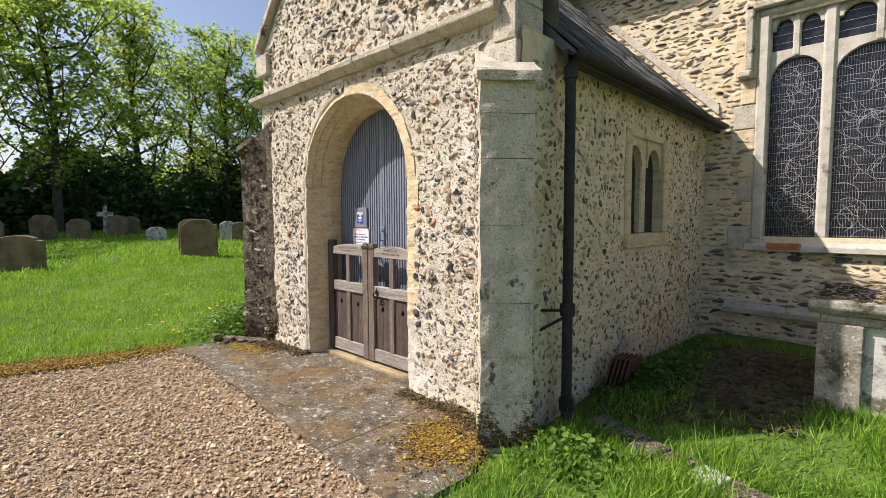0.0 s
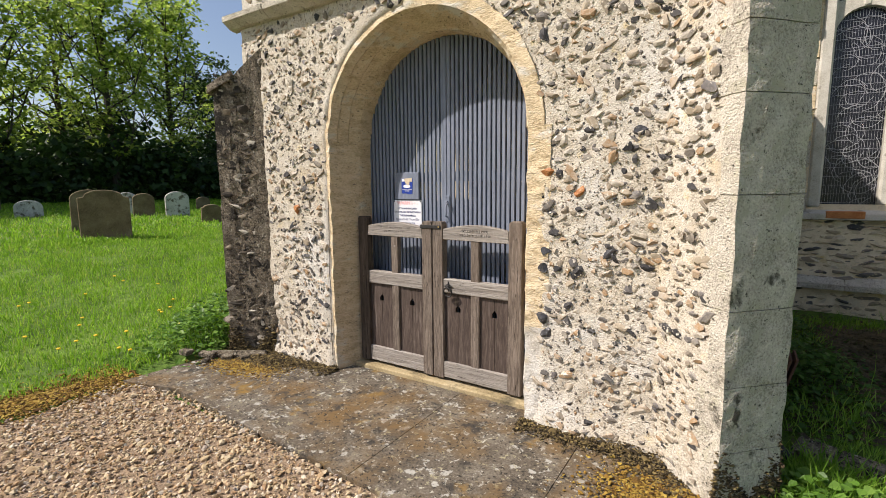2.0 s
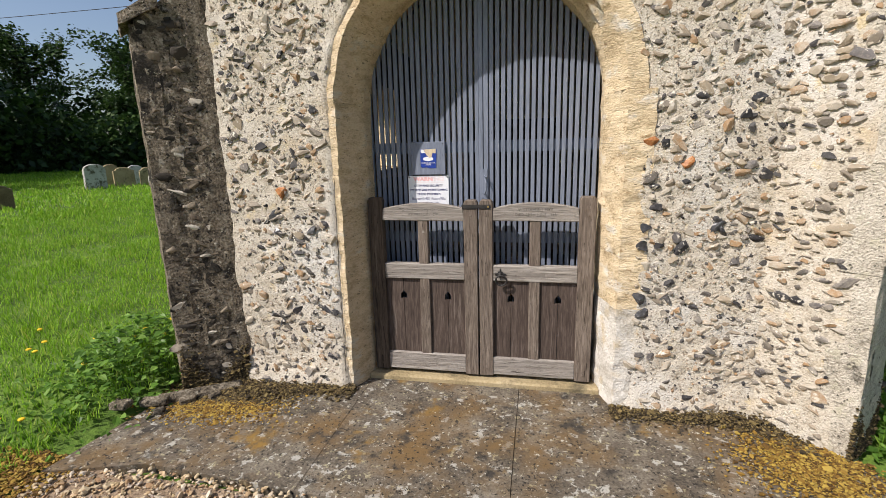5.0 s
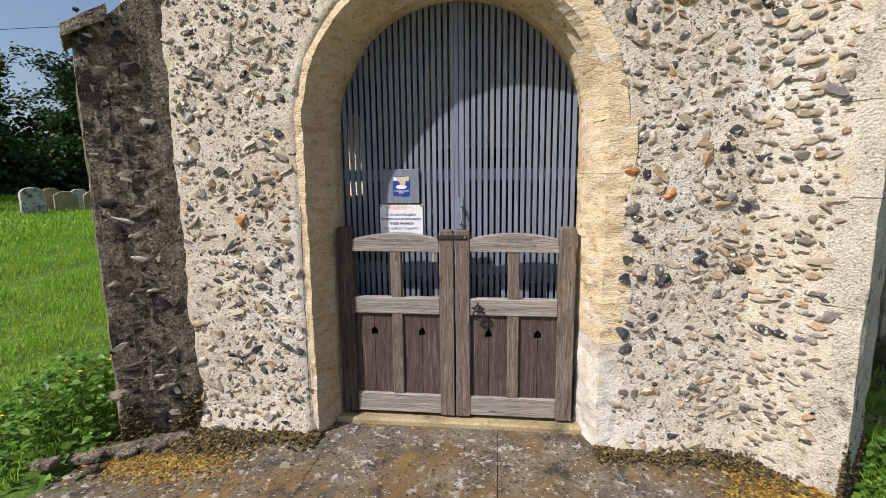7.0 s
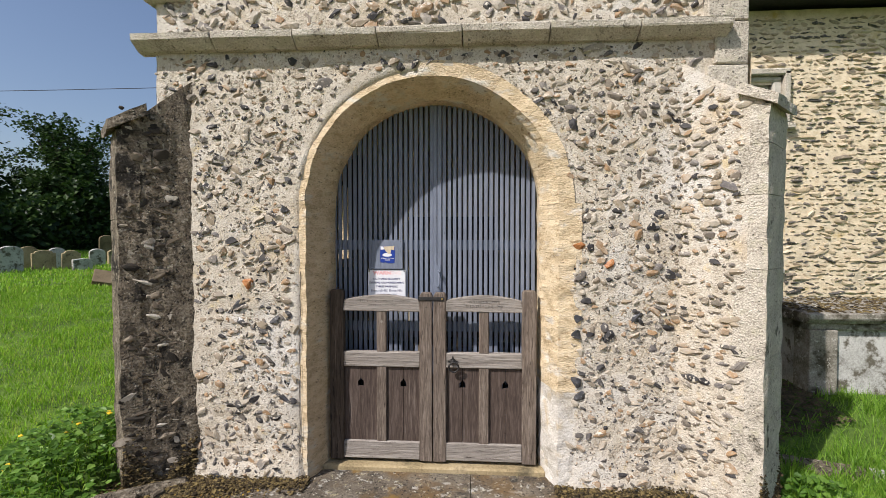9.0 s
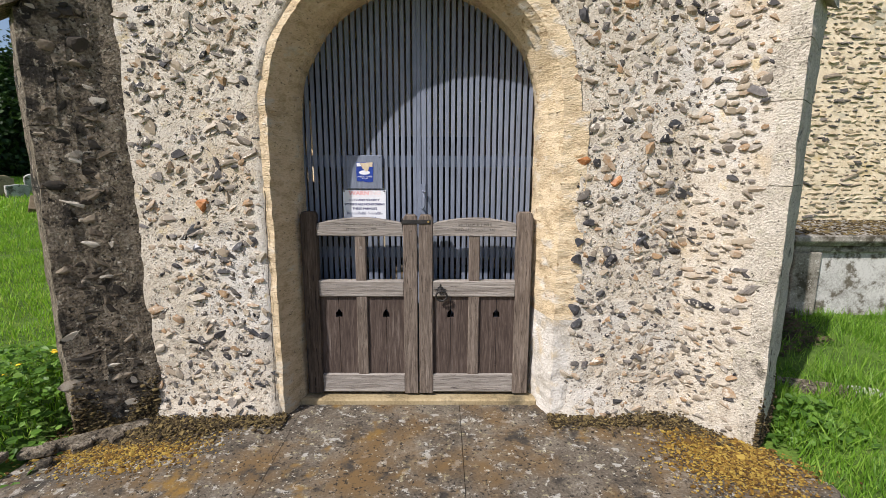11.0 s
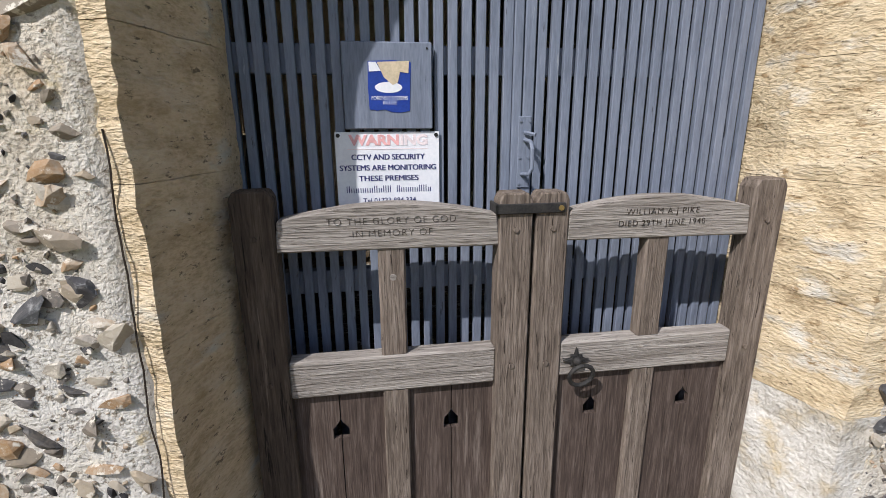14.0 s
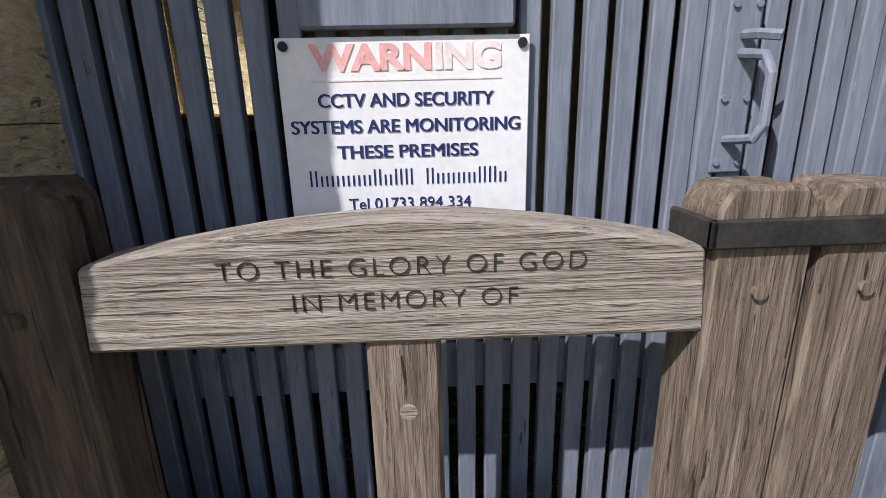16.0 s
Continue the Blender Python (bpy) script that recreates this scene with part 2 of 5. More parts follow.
# lighter than M_GRAVE: sunlight on the far headstones is put into this tan
M_GRAVE_TAN = surf("tan_headstone", [(0.15, (0.17, 0.13, 0.07)), (0.5, (0.34, 0.27, 0.15)), (0.85, (0.45, 0.37, 0.23))], 4, 60, 0.7, 0.01, 0.95, stains=[((0.12, 0.10, 0.06), 5, 0.55, 0.66)])
M_GRAVE_PALE = surf("pale_headstone", [(0.25, (0.30, 0.29, 0.26)), (0.6, (0.55, 0.54, 0.50))], 4, 60, 0.6, 0.01, 0.95, stains=[((0.13, 0.115, 0.085), 6, 0.52, 0.6)])
M_TOMB = surf("tomb_stone", [(0.25, (0.13, 0.118, 0.09)), (0.5, (0.27, 0.25, 0.205)), (0.75, (0.42, 0.395, 0.34))], 5, 70, 0.9, 0.012, 0.95, stains=[((0.07, 0.06, 0.04), 4, 0.52, 0.62), ((0.46, 0.44, 0.38), 15, 0.58, 0.62)])
M_WHITE = surf("white_sign", [(0.3, (0.70, 0.71, 0.74)), (0.7, (0.80, 0.80, 0.82))], 12, 90, 0.1, 0.001, 0.45)
M_RED = plain("faded_red", (0.78, 0.42, 0.41), 0.6)
M_PINK = plain("bleached_red", (0.80, 0.69, 0.69), 0.6)
M_NAVY = plain("navy_ink", (0.02, 0.025, 0.12), 0.6)
M_BLUE = plain("blue_sticker", (0.02, 0.05, 0.28), 0.4)
M_TORN = plain("torn_backing", (0.58, 0.48, 0.33), 0.8)
M_BRASS = plain("brass", (0.45, 0.32, 0.12), 0.4, 0.8)
M_RUST = surf("rusty_tile", [(0.3, (0.35, 0.12, 0.04)), (0.7, (0.58, 0.27, 0.10))], 9, 90, 0.6, 0.006, 0.9)
M_WEED = surf("weed_leaf", [(0.0, (0.06, 0.13, 0.02)), (0.6, (0.13, 0.26, 0.035)), (1.0, (0.22, 0.36, 0.07))], 3, 60, 0.2, 0.002, 0.45, rand="island", leafy=0.4)
M_LEAD = plain("lead_came", (0.38, 0.38, 0.40), 0.6)
# plaster darkened so that its colour carries the dimness inside the porch
M_PLASTER = surf("dimmed_plaster", [(0.3, (0.12, 0.105, 0.08)), (0.7, (0.19, 0.17, 0.13))], 3, 60, 0.4, 0.006, 0.95)
M_TILE = surf("clay_tile", [(0.3, (0.06, 0.03, 0.022)), (0.7, (0.15, 0.075, 0.05))], 8, 80, 0.6, 0.006, 0.9)


def glass(name, colour, rough):
    m = bpy.data.materials.new(name)
    m.use_nodes = True
    b = next(n for n in m.node_tree.nodes if n.type == "BSDF_PRINCIPLED")
    b.inputs["Base Color"].default_value = (*colour, 1)
    b.inputs["Roughness"].default_value = rough
    b.inputs["Transmission Weight"].default_value = 0.85
    b.inputs["IOR"].default_value = 1.45
    return m


M_GLASS = glass("old_glass", (0.85, 0.90, 0.86), 0.05)
# opaque near-black pane: the unlit room behind is put into its colour
M_GLASS_DARK = surf("unlit_interior_glass", [(0.3, (0.008, 0.009, 0.012)), (0.7, (0.03, 0.03, 0.04))], 12, 40, 0.25, 0.004, 0.18, spec=0.4)


# ---- builders ----
def raw(name, V, F, flat=False):
    me = bpy.data.meshes.new(name)
    V, F = np.asarray(V, np.float32), np.asarray(F, np.int32)
    me.vertices.add(len(V)), me.vertices.foreach_set("co", V.ravel())
    k = F.shape[1]
    me.loops.add(F.size), me.loops.foreach_set("vertex_index", F.ravel())
    me.polygons.add(len(F)), me.polygons.foreach_set("loop_start", np.arange(0, F.size, k, dtype=np.int32))
    me.update(calc_edges=True)
    if flat:
        me.shade_flat()
    return me


def thing(name, at, label="", category="", group="", kind=""):
    e = new(name)
    e.location = at
    return tagged(e, label, category, group, kind)


def part(name, shape, material, parent=None, label=""):
    """Links a bmesh or mesh, in world coordinates, as one object under parent."""
    if isinstance(shape, bmesh.types.BMesh):
        me = bpy.data.meshes.new(name)
        bmesh.ops.recalc_face_normals(shape, faces=shape.faces[:])
        shape.to_mesh(me)
        shape.free()
    else:
        me = shape
    if material and not me.materials:
        me.materials.append(material)
    ob = new(name, me)
    if parent:
        total, p = Vector((0, 0, 0)), parent
        while p:
            total, p = total + p.location, p.parent
        ob.parent = parent
        if parent.type == "EMPTY":
            ob.matrix_parent_inverse = Matrix.Translation(-total)
    if label:
        ob["label"] = label
    return ob


def box(x0, x1, y0, y1, z0, z1, bevel=0.004, bm=None, m=None, rough=0.0):
    bm = bm or bmesh.new()
    mat = Matrix.Translation(((x0 + x1) / 2, (y0 + y1) / 2, (z0 + z1) / 2)) @ Matrix.Diagonal((x1 - x0, y1 - y0, z1 - z0, 1))
    vs = bmesh.ops.create_cube(bm, size=1, matrix=mat)["verts"]
    if bevel:
        r = bmesh.ops.bevel(bm, geom=list({e for v in vs for e in v.link_edges}), offset=bevel, segments=1, affect="EDGES")
        vs = list({v for f in r["faces"] for v in f.verts} | {v for v in vs if v.is_valid})
    if rough:
        for v in vs:
            v.co += Vector([random.uniform(-rough, rough) for _ in range(3)])
    if m is not None:
        bmesh.ops.transform(bm, matrix=m, verts=vs)
    return bm


def prism(outline, axis, a0, a1, bevel=0.0):
    """Extrudes a 2D outline: axis 'y' takes (x, z), 'z' takes (x, y), 'x' takes (y, z)."""
    def at(p, a):
        return {"y": (p[0], a, p[1]), "z": (p[0], p[1], a), "x": (a, p[0], p[1])}[axis]
    bm = bmesh.new()
    f = bm.faces.new([bm.verts.new(at(p, a0)) for p in outline])
    r = bmesh.ops.extrude_face_region(bm, geom=[f])
    d = Vector(at((0, 0), a1)) - Vector(at((0, 0), a0))
    bmesh.ops.translate(bm, verts=[v for v in r["geom"] if isinstance(v, bmesh.types.BMVert)], vec=d)
    bmesh.ops.recalc_face_normals(bm, faces=bm.faces[:])
    if bevel:
        bmesh.ops.bevel(bm, geom=bm.edges[:], offset=bevel, segments=1, affect="EDGES")
    return bm


def tube(points, r, seg=8, bm=None, taper=1.0):
    bm = bm or bmesh.new()
    pts = [Vector(p) for p in points]
    rings = []
    for i, p in enumerate(pts):
        d = (pts[min(i + 1, len(pts) - 1)] - pts[max(i - 1, 0)]).normalized()
        a = d.orthogonal().normalized() if i == 0 else (a - d * a.dot(d)).normalized()
        b = d.cross(a)
        rr = r * (1 + (taper - 1) * i / max(1, len(pts) - 1))
        rings.append([bm.verts.new(p + (a * math.cos(2 * math.pi * k / seg) + b * math.sin(2 * math.pi * k / seg)) * rr) for k in range(seg)])
    for u, v in zip(rings, rings[1:]):
        for k in range(seg):
            bm.faces.new((u[k], u[(k + 1) % seg], v[(k + 1) % seg], v[k]))
    bm.faces.new(rings[0][::-1]), bm.faces.new(rings[-1])
    return bm


def ico(sub):
    bm = bmesh.new()
    bmesh.ops.create_icosphere(bm, subdivisions=sub, radius=1)
    V = np.array([v.co[:] for v in bm.verts])
    F = np.array([[v.index for v in f.verts] for f in bm.faces])
    bm.free()
    return V, F


ICO1, ICO2 = ico(1), ico(2)
RNG = np.random.default_rng(7)


def turns(n, tilt=math.pi, spin=math.pi):
    """n rotations: about z by up to spin, then tipped about a random level axis by up to tilt."""
    a, b, c = RNG.uniform(-spin, spin, n), RNG.uniform(-tilt, tilt, n), RNG.uniform(-tilt, tilt, n)
    z, o = np.zeros(n), np.ones(n)
    rz = np.stack([np.cos(a), -np.sin(a), z, np.sin(a), np.cos(a), z, z, z, o], 1).reshape(n, 3, 3)
    rx = np.stack([o, z, z, z, np.cos(b), -np.sin(b), z, np.sin(b), np.cos(b)], 1).reshape(n, 3, 3)
    ry = np.stack([np.cos(c), z, np.sin(c), z, o, z, -np.sin(c), z, np.cos(c)], 1).reshape(n, 3, 3)
    return np.einsum("nij,njk,nkl->nil", rx, ry, rz)


def knap(V, n):
    """Rough angular lumps: each cut by a few random planes, then roughened."""
    W = np.repeat(V, n, 0) * (1 + RNG.normal(0, 0.12, (n, V.shape[1], 1)))
    for _ in range(8):
        a = RNG.normal(0, 1, (n, 1, 3))
        a /= np.linalg.norm(a, axis=2, keepdims=True)
        d = (W * a).sum(2, keepdims=True)
        W = W - a * np.maximum(0, d - RNG.uniform(0.22, 0.80, (n, 1, 1)))
    return W


def strew(name, form, pos, scale, rot, wobble=0.0):
    """One mesh of many copies of form (V, F)."""
    V, F = form
    n, k = len(pos), len(V)
    W = (knap(V[None], n) if wobble else V[None]) * scale[:, None, :]
    W = np.einsum("nij,nkj->nki", rot, W) + pos[:, None, :]
    return raw(name, W.reshape(-1, 3), (F[None] + (np.arange(n) * k)[:, None, None]).reshape(-1, F.shape[1]), flat=True)


def smooth(a):
    a = np.clip(a, 0, 1)
    return a * a * (3 - 2 * a)


def relief(P, size, seed=0.0):
    return np.array([noise.noise((p[0] * size + seed, p[1] * size, p[2] * size)) for p in P])


# ---- plan ----
GX, SPRING, R_OUT, R_IN = -2.535, 1.905, 0.845, 0.757
FACE, EAST, WEST, NAVE = -0.20, -0.50, -4.42, 4.0
SLAT_Y = 0.19


def ground(x, y):
    """Height of the ground."""
    x, y = np.asarray(x, float), np.asarray(y, float)
    left = smooth((-4.65 - x) / 7.0) * 0.52 + smooth((-11 - x) / 20) * 0.3 + 0.14 * smooth((y + 1.35) / 1.2) * smooth((-4.5 - x) / 0.4)
    right = 0.17 * smooth((x + 0.75) / 0.8) * smooth((y - 0.1) / 1.2) * (1 - 0.8 * smooth((y - 2.2) / 1.6))
    return left + right


# ---- structure ----
def skin_relief(u, v, seed, depth):
    return np.array([noise.noise((a * 9 + seed, b * 9, 0)) * 0.55 + noise.noise((a * 27 + seed, b * 27, 3)) * 0.3 + noise.noise((a * 1.6 + seed, b * 1.6, 7)) * 0.9
                     for a, b in zip(u, v)]) * depth


def wall_skin(name, u0, u1, v0, v1, step, place, keep, depth, material, parent, seed):
    """A rough wall face: place(u, v, bulge) gives the point, keep(u, v) says where there is wall."""
    nu, nv = int((u1 - u0) / step) + 1, int((v1 - v0) / step) + 1
    U, Vv = np.meshgrid(np.linspace(u0, u1, nu), np.linspace(v0, v1, nv))
    h = skin_relief(U.ravel(), Vv.ravel(), seed, depth)
    P = np.stack(place(U.ravel(), Vv.ravel(), h), 1)
    I = np.arange(nu * nv).reshape(nv, nu)
    q = np.stack([I[:-1, :-1], I[:-1, 1:], I[1:, 1:], I[1:, :-1]], -1).reshape(-1, 4)
    cu, cv = U.ravel()[q].mean(1), Vv.ravel()[q].mean(1)
    q = q[keep(cu, cv)]
    used = np.unique(q)
    remap = np.zeros(nu * nv, int)
    remap[used] = np.arange(len(used))
    me = raw(name, P[used], remap[q])
    me.shade_smooth()
    return part(name, me, material, parent)


def arch_radius(u, v):
    dx = np.abs(u - GX)
    return np.where(v > SPRING, np.hypot(dx, v - SPRING), dx)


def arch_clear(u, v, margin=0.0):
    return arch_radius(u, v) > R_OUT + 0.025 + margin


def gable_top(u):
    return 3.42 + (2.06 - np.abs(u - GX)) * 1.0


wall_south = thing("wall_south", (GX, FACE, 0), "flint and mortar porch front with a round arch", "wall", kind="structure")
wall_skin("mortar_face", -4.42, -0.58, -0.05, 2.99, 0.022, lambda u, v, h: (u, FACE - h * smooth((arch_radius(u, v) - R_OUT - 0.03) / 0.10) + 0.035 * (1 - smooth((arch_radius(u, v) - R_OUT - 0.02) / np.where(u < GX + 0.3, 0.045, 0.10))) - 0.06 * smooth((0.25 - v) / 0.4), v),
          lambda u, v: arch_clear(u, v), 0.015, M_MORTAR, wall_south, 1.0)
wall_skin("gable_face", -4.44, -0.60, 3.02, 5.6, 0.03, lambda u, v, h: (u, FACE + 0.04 - h, v), lambda u, v: v < gable_top(u), 0.012, M_MORTAR, wall_south, 2.0)
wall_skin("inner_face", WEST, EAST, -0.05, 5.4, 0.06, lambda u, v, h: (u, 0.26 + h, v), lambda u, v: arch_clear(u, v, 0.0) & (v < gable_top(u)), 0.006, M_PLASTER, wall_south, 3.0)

# string course and gable coping
string_course = thing("string_course", (GX, FACE, 2.95), "weathered stone string course across the porch front", "moulding", kind="structure")
xs = np.linspace(-4.53, -0.66, 8)
for a, b in zip(xs, xs[1:]):
    bm = prism([(FACE + 0.03, 2.93), (FACE - 0.04, 2.94), (FACE - 0.11, 2.99), (FACE - 0.115, 3.03), (FACE + 0.03, 3.09)], "x", a + 0.003, b - 0.003, 0.004)
    for v in bm.verts:
        v.co += Vector((0, random.uniform(-0.004, 0.004), random.uniform(-0.004, 0.004)))
    part("moulded_stone", bm, M_LIME_GREY, string_course)
coping = thing("gable_coping", (GX, FACE, 5.4), "dark weathered stone coping on the gable", "coping", kind="structure")
for s in (-1, 1):
    for i in range(5):
        u0, u1 = 1.96 - i * 0.392, 1.96 - (i + 1) * 0.392
        o = [(GX + s * u0, 5.56 - u0), (GX + s * u1, 5.56 - u1), (GX + s * u1, 5.66 - u1), (GX + s * u0, 5.66 - u0)]
        part("coping_stone", prism(o, "y", FACE - 0.04, 0.32, 0.006), M_LIME_GREY, coping)
    part("kneeler", box(GX + s * 1.82 - 0.16, GX + s * 1.82 + 0.13, FACE - 0.02, 0.3, 3.30, 3.56, 0.015), M_LIME_GREY, coping)
corner = thing("corner_pier", (-0.62, -0.1, 2.6), "squared grey limestone corner above the buttress", "wall", kind="structure")
for i in range(3):
    part("quoin", box(-0.78 + 0.05 * (i % 2), -0.53, FACE - 0.03, 0.1, 2.5 + i * 0.27, 2.765 + i * 0.27, 0.01, rough=0.004), M_LIME_GREY, corner)

# arch stones
arch = thing("arch", (GX, FACE, 0), "splayed tan limestone arch and jambs", "arch", kind="structure")


def arch_profile(r_extra, sunk=0.0):
    """Section of the arch; sunk: how far the face falls back under the mortar."""
    return [(R_OUT, FACE - 0.006), (R_OUT + r_extra, FACE - 0.004 + sunk), (R_OUT + r_extra, 0.27), (R_IN, 0.27), (R_IN, 0.06)]


def erode(bm, groove=0.009):
    """Weathered stone: a finer mesh with worn hollows."""
    bmesh.ops.subdivide_edges(bm, edges=[e for e in bm.edges if e.calc_length() > 0.05], cuts=7, use_grid_fill=True)
    for v in bm.verts:
        n = noise.noise_vector(v.co * 6) * 0.010 + noise.noise_vector(v.co * Vector((14, 14, 40))) * groove
        v.co += Vector((n.x, n.y, n.z * 0.15))
    return bm


def arch_stone(a0, a1, material, n=4):
    bm = bmesh.new()
    prof = arch_profile(0.10, 0.035 if a0 > 1.6 else 0.0) + [(R_OUT - 0.048, FACE + 0.165), (R_OUT - 0.058, FACE + 0.145), (R_OUT - 0.022, FACE + 0.075), (R_OUT - 0.032, FACE + 0.055)]
    rings = []
    for k in range(n + 1):
        a = a0 + (a1 - a0) * k / n
        rings.append([bm.verts.new((GX + math.cos(a) * r, y, SPRING + math.sin(a) * r)) for r, y in prof])
    for u, v in zip(rings, rings[1:]):
        for k in range(len(prof)):
            j = (k + 1) % len(prof)
            bm.faces.new((u[k], u[j], v[j], v[k]))
    bm.faces.new(rings[0]), bm.faces.new(rings[-1][::-1])
    return part("voussoir", erode(bm, 0.003), material, arch)


cuts = [0, 0.34, 0.72, 1.05, 1.42, 1.66, 2.05, 2.42, 2.78, math.pi]
for a, b in zip(cuts, cuts[1:]):
    arch_stone(a + 0.0008, b - 0.0008, M_LIME if a < 1.0 else M_LIME_LEFT)
for s, zs in ((-1, [-0.03, 0.36, 0.68, 1.02, 1.35, 1.63, SPRING]), (1, [-0.03, 0.30, 0.66, 0.98, 1.30, 1.62, SPRING])):
    for i, (z0, z1) in enumerate(zip(zs, zs[1:])):
        o = [(GX + s * r, y) for r, y in arch_profile(0.10 if s < 0 else 0.15, 0.035 if s < 0 else 0.0)]
        material = M_LIME_WHITE if (s > 0 and i < 2) else M_LIME if s > 0 else M_LIME_LEFT
        part("jamb_stone", erode(prism(o, "z", z0 + 0.0008, z1 - 0.0008)), material, arch)

# side walls of the porch, with their two-light windows
W_Y0, W_Y1, W_Z0, W_Z1 = 1.48, 2.60, 1.24, 2.39


def side_keep(u, v):
    return ~((u > W_Y0 + 0.05) & (u < W_Y1 - 0.05) & (v > W_Z0 + 0.05) & (v < W_Z1 - 0.05))


def west_keep(u, v):
    return ~((u > 1.75) & (u < 3.35) & (v > W_Z0 + 0.05) & (v < W_Z1 - 0.05))


wall_east = thing("wall_east", (EAST, 2, 0), "porch side wall of small dark flints in yellow mortar", "wall", kind="structure")
wall_skin("mortar_face", -0.2, NAVE, -0.15, 2.85, 0.03, lambda u, v, h: (EAST + h, u, v), side_keep, 0.010, M_MORTAR_EAST, wall_east, 11.0)
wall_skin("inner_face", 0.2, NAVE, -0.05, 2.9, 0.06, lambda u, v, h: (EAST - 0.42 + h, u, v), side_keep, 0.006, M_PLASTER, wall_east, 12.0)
wall_west = thing("wall_west", (WEST, 2, 0), "porch side wall of flint and mortar", "wall", kind="structure")
wall_skin("mortar_face", -0.2, NAVE, -0.15, 2.85, 0.06, lambda u, v, h: (WEST - h, u, v), west_keep, 0.010, M_MORTAR, wall_west, 13.0)
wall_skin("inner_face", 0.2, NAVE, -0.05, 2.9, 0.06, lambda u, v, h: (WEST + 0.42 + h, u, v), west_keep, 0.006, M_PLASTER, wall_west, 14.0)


def pointed(c, half, z0, zs, rise, n=6):
    """Outline of a light with a pointed head, from the sill's left round to its right."""
    pts = [(c - half, z0), (c - half, zs)]
    for k in range(1, n):
        f = k / n
        pts.append((c - half * (1 - f ** 1.7), zs + rise * math.sin(f * math.pi / 2)))
    pts.append((c, zs + rise))
    for k in range(n - 1, 0, -1):
        f = k / n
        pts.append((c + half * (1 - f ** 1.7), zs + rise * math.sin(f * math.pi / 2)))
    return pts + [(c + half, zs), (c + half, z0)]


def head_block(c, half, zs, rise, z_top, half_block):
    """Outline of the stone above a pointed light: down one side, over the head, up the other."""
    inner = pointed(c, half, zs, zs, rise)[1:-1]
    return [(c - half_block, z_top), (c - half_block, zs)] + inner + [(c + half_block, zs), (c + half_block, z_top)]


def porch_window(x, out, name, W_Y0, W_Y1, pane_material):
    w = thing(name, (x, (W_Y0 + W_Y1) / 2, W_Z0), "two-light pointed window in a tan stone frame with leaded glass", "window", kind="structure")
    a, b = sorted((x + 0.02 * out, x - 0.40 * out))
    part("jamb", box(a, b, W_Y0, W_Y0 + 0.13, W_Z0 + 0.14, W_Z1, 0.012), M_LIME, w)
    part("jamb", box(a, b, W_Y1 - 0.13, W_Y1, W_Z0 + 0.14, W_Z1, 0.012), M_LIME, w)
    part("window_sill", box(a - 0.02, b + 0.02, W_Y0, W_Y1, W_Z0, W_Z0 + 0.14, 0.012), M_LIME, w)
    c = (W_Y0 + W_Y1) / 2
    hs = (W_Y1 - W_Y0) / 2 * 0.4375
    part("mullion", box(x - 0.10 * out - 0.06, x - 0.10 * out + 0.06, c - 0.06, c + 0.06, W_Z0 + 0.14, W_Z1, 0.015), M_LIME, w)
    for k in (-1, 1):
        o = head_block(c + k * hs, hs * 0.70, 2.06, 0.20, W_Z1 - 0.005, hs * 0.76)
        part("window_head", prism(o, "x", x - 0.15 * out, x - 0.03 * out), M_LIME, w)
        pane = part("pane", box(x - 0.112 * out, x - 0.106 * out, c + k * hs - hs * 0.78, c + k * hs + hs * 0.78, W_Z0 + 0.1, W_Z1 - 0.08, 0), pane_material, w, "old leaded glass")
        pane.visible_shadow = False
        bm = bmesh.new()
        for i in range(1, 14):
            z = W_Z0 + 0.14 + i * 0.075
            box(x - 0.118 * out - 0.003, x - 0.118 * out + 0.003, c + k * hs - hs * 0.74, c + k * hs + hs * 0.74, z, z + 0.006, 0, bm)
        for i in range(1, 4):
            y = c + k * hs - 0.18 + i * 0.09
            box(x - 0.119 * out - 0.003, x - 0.119 * out + 0.003, y, y + 0.006, W_Z0 + 0.12, W_Z1 - 0.08, 0, bm)
        part("lead_came", bm, M_LEAD, w)


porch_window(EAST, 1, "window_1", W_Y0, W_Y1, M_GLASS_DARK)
porch_window(WEST, -1, "window_2", 1.7, 3.4, M_GLASS)

# porch roof
roof = thing("roof", (GX, 2, 2.8), "steep dark slate porch roof", "roof", kind="structure")
for s in (-1, 1):
    e = 2.20 if s > 0 else 1.93
    o = [(GX + s * e, 4.94 - e), (GX, 4.94), (GX, 4.86), (GX + s * e, 4.86 - e)]
    part("roof_deck", prism(o, "y", 0.2, NAVE - 0.004), M_SLATE, roof)
slate = raw("slate", [(-0.118, -0.24, 0), (0.118, -0.24, 0), (0.118, 0.24, 0.0), (-0.118, 0.24, 0.0), (-0.118, -0.24, 0.012), (0.118, -0.24, 0.012), (0.118, 0.24, 0.004), (-0.118, 0.24, 0.004)],
            [(3, 2, 1, 0), (4, 5, 6, 7), (0, 1, 5, 4), (1, 2, 6, 5), (2, 3, 7, 6), (3, 0, 4, 7)])
slate.materials.append(M_SLATE)
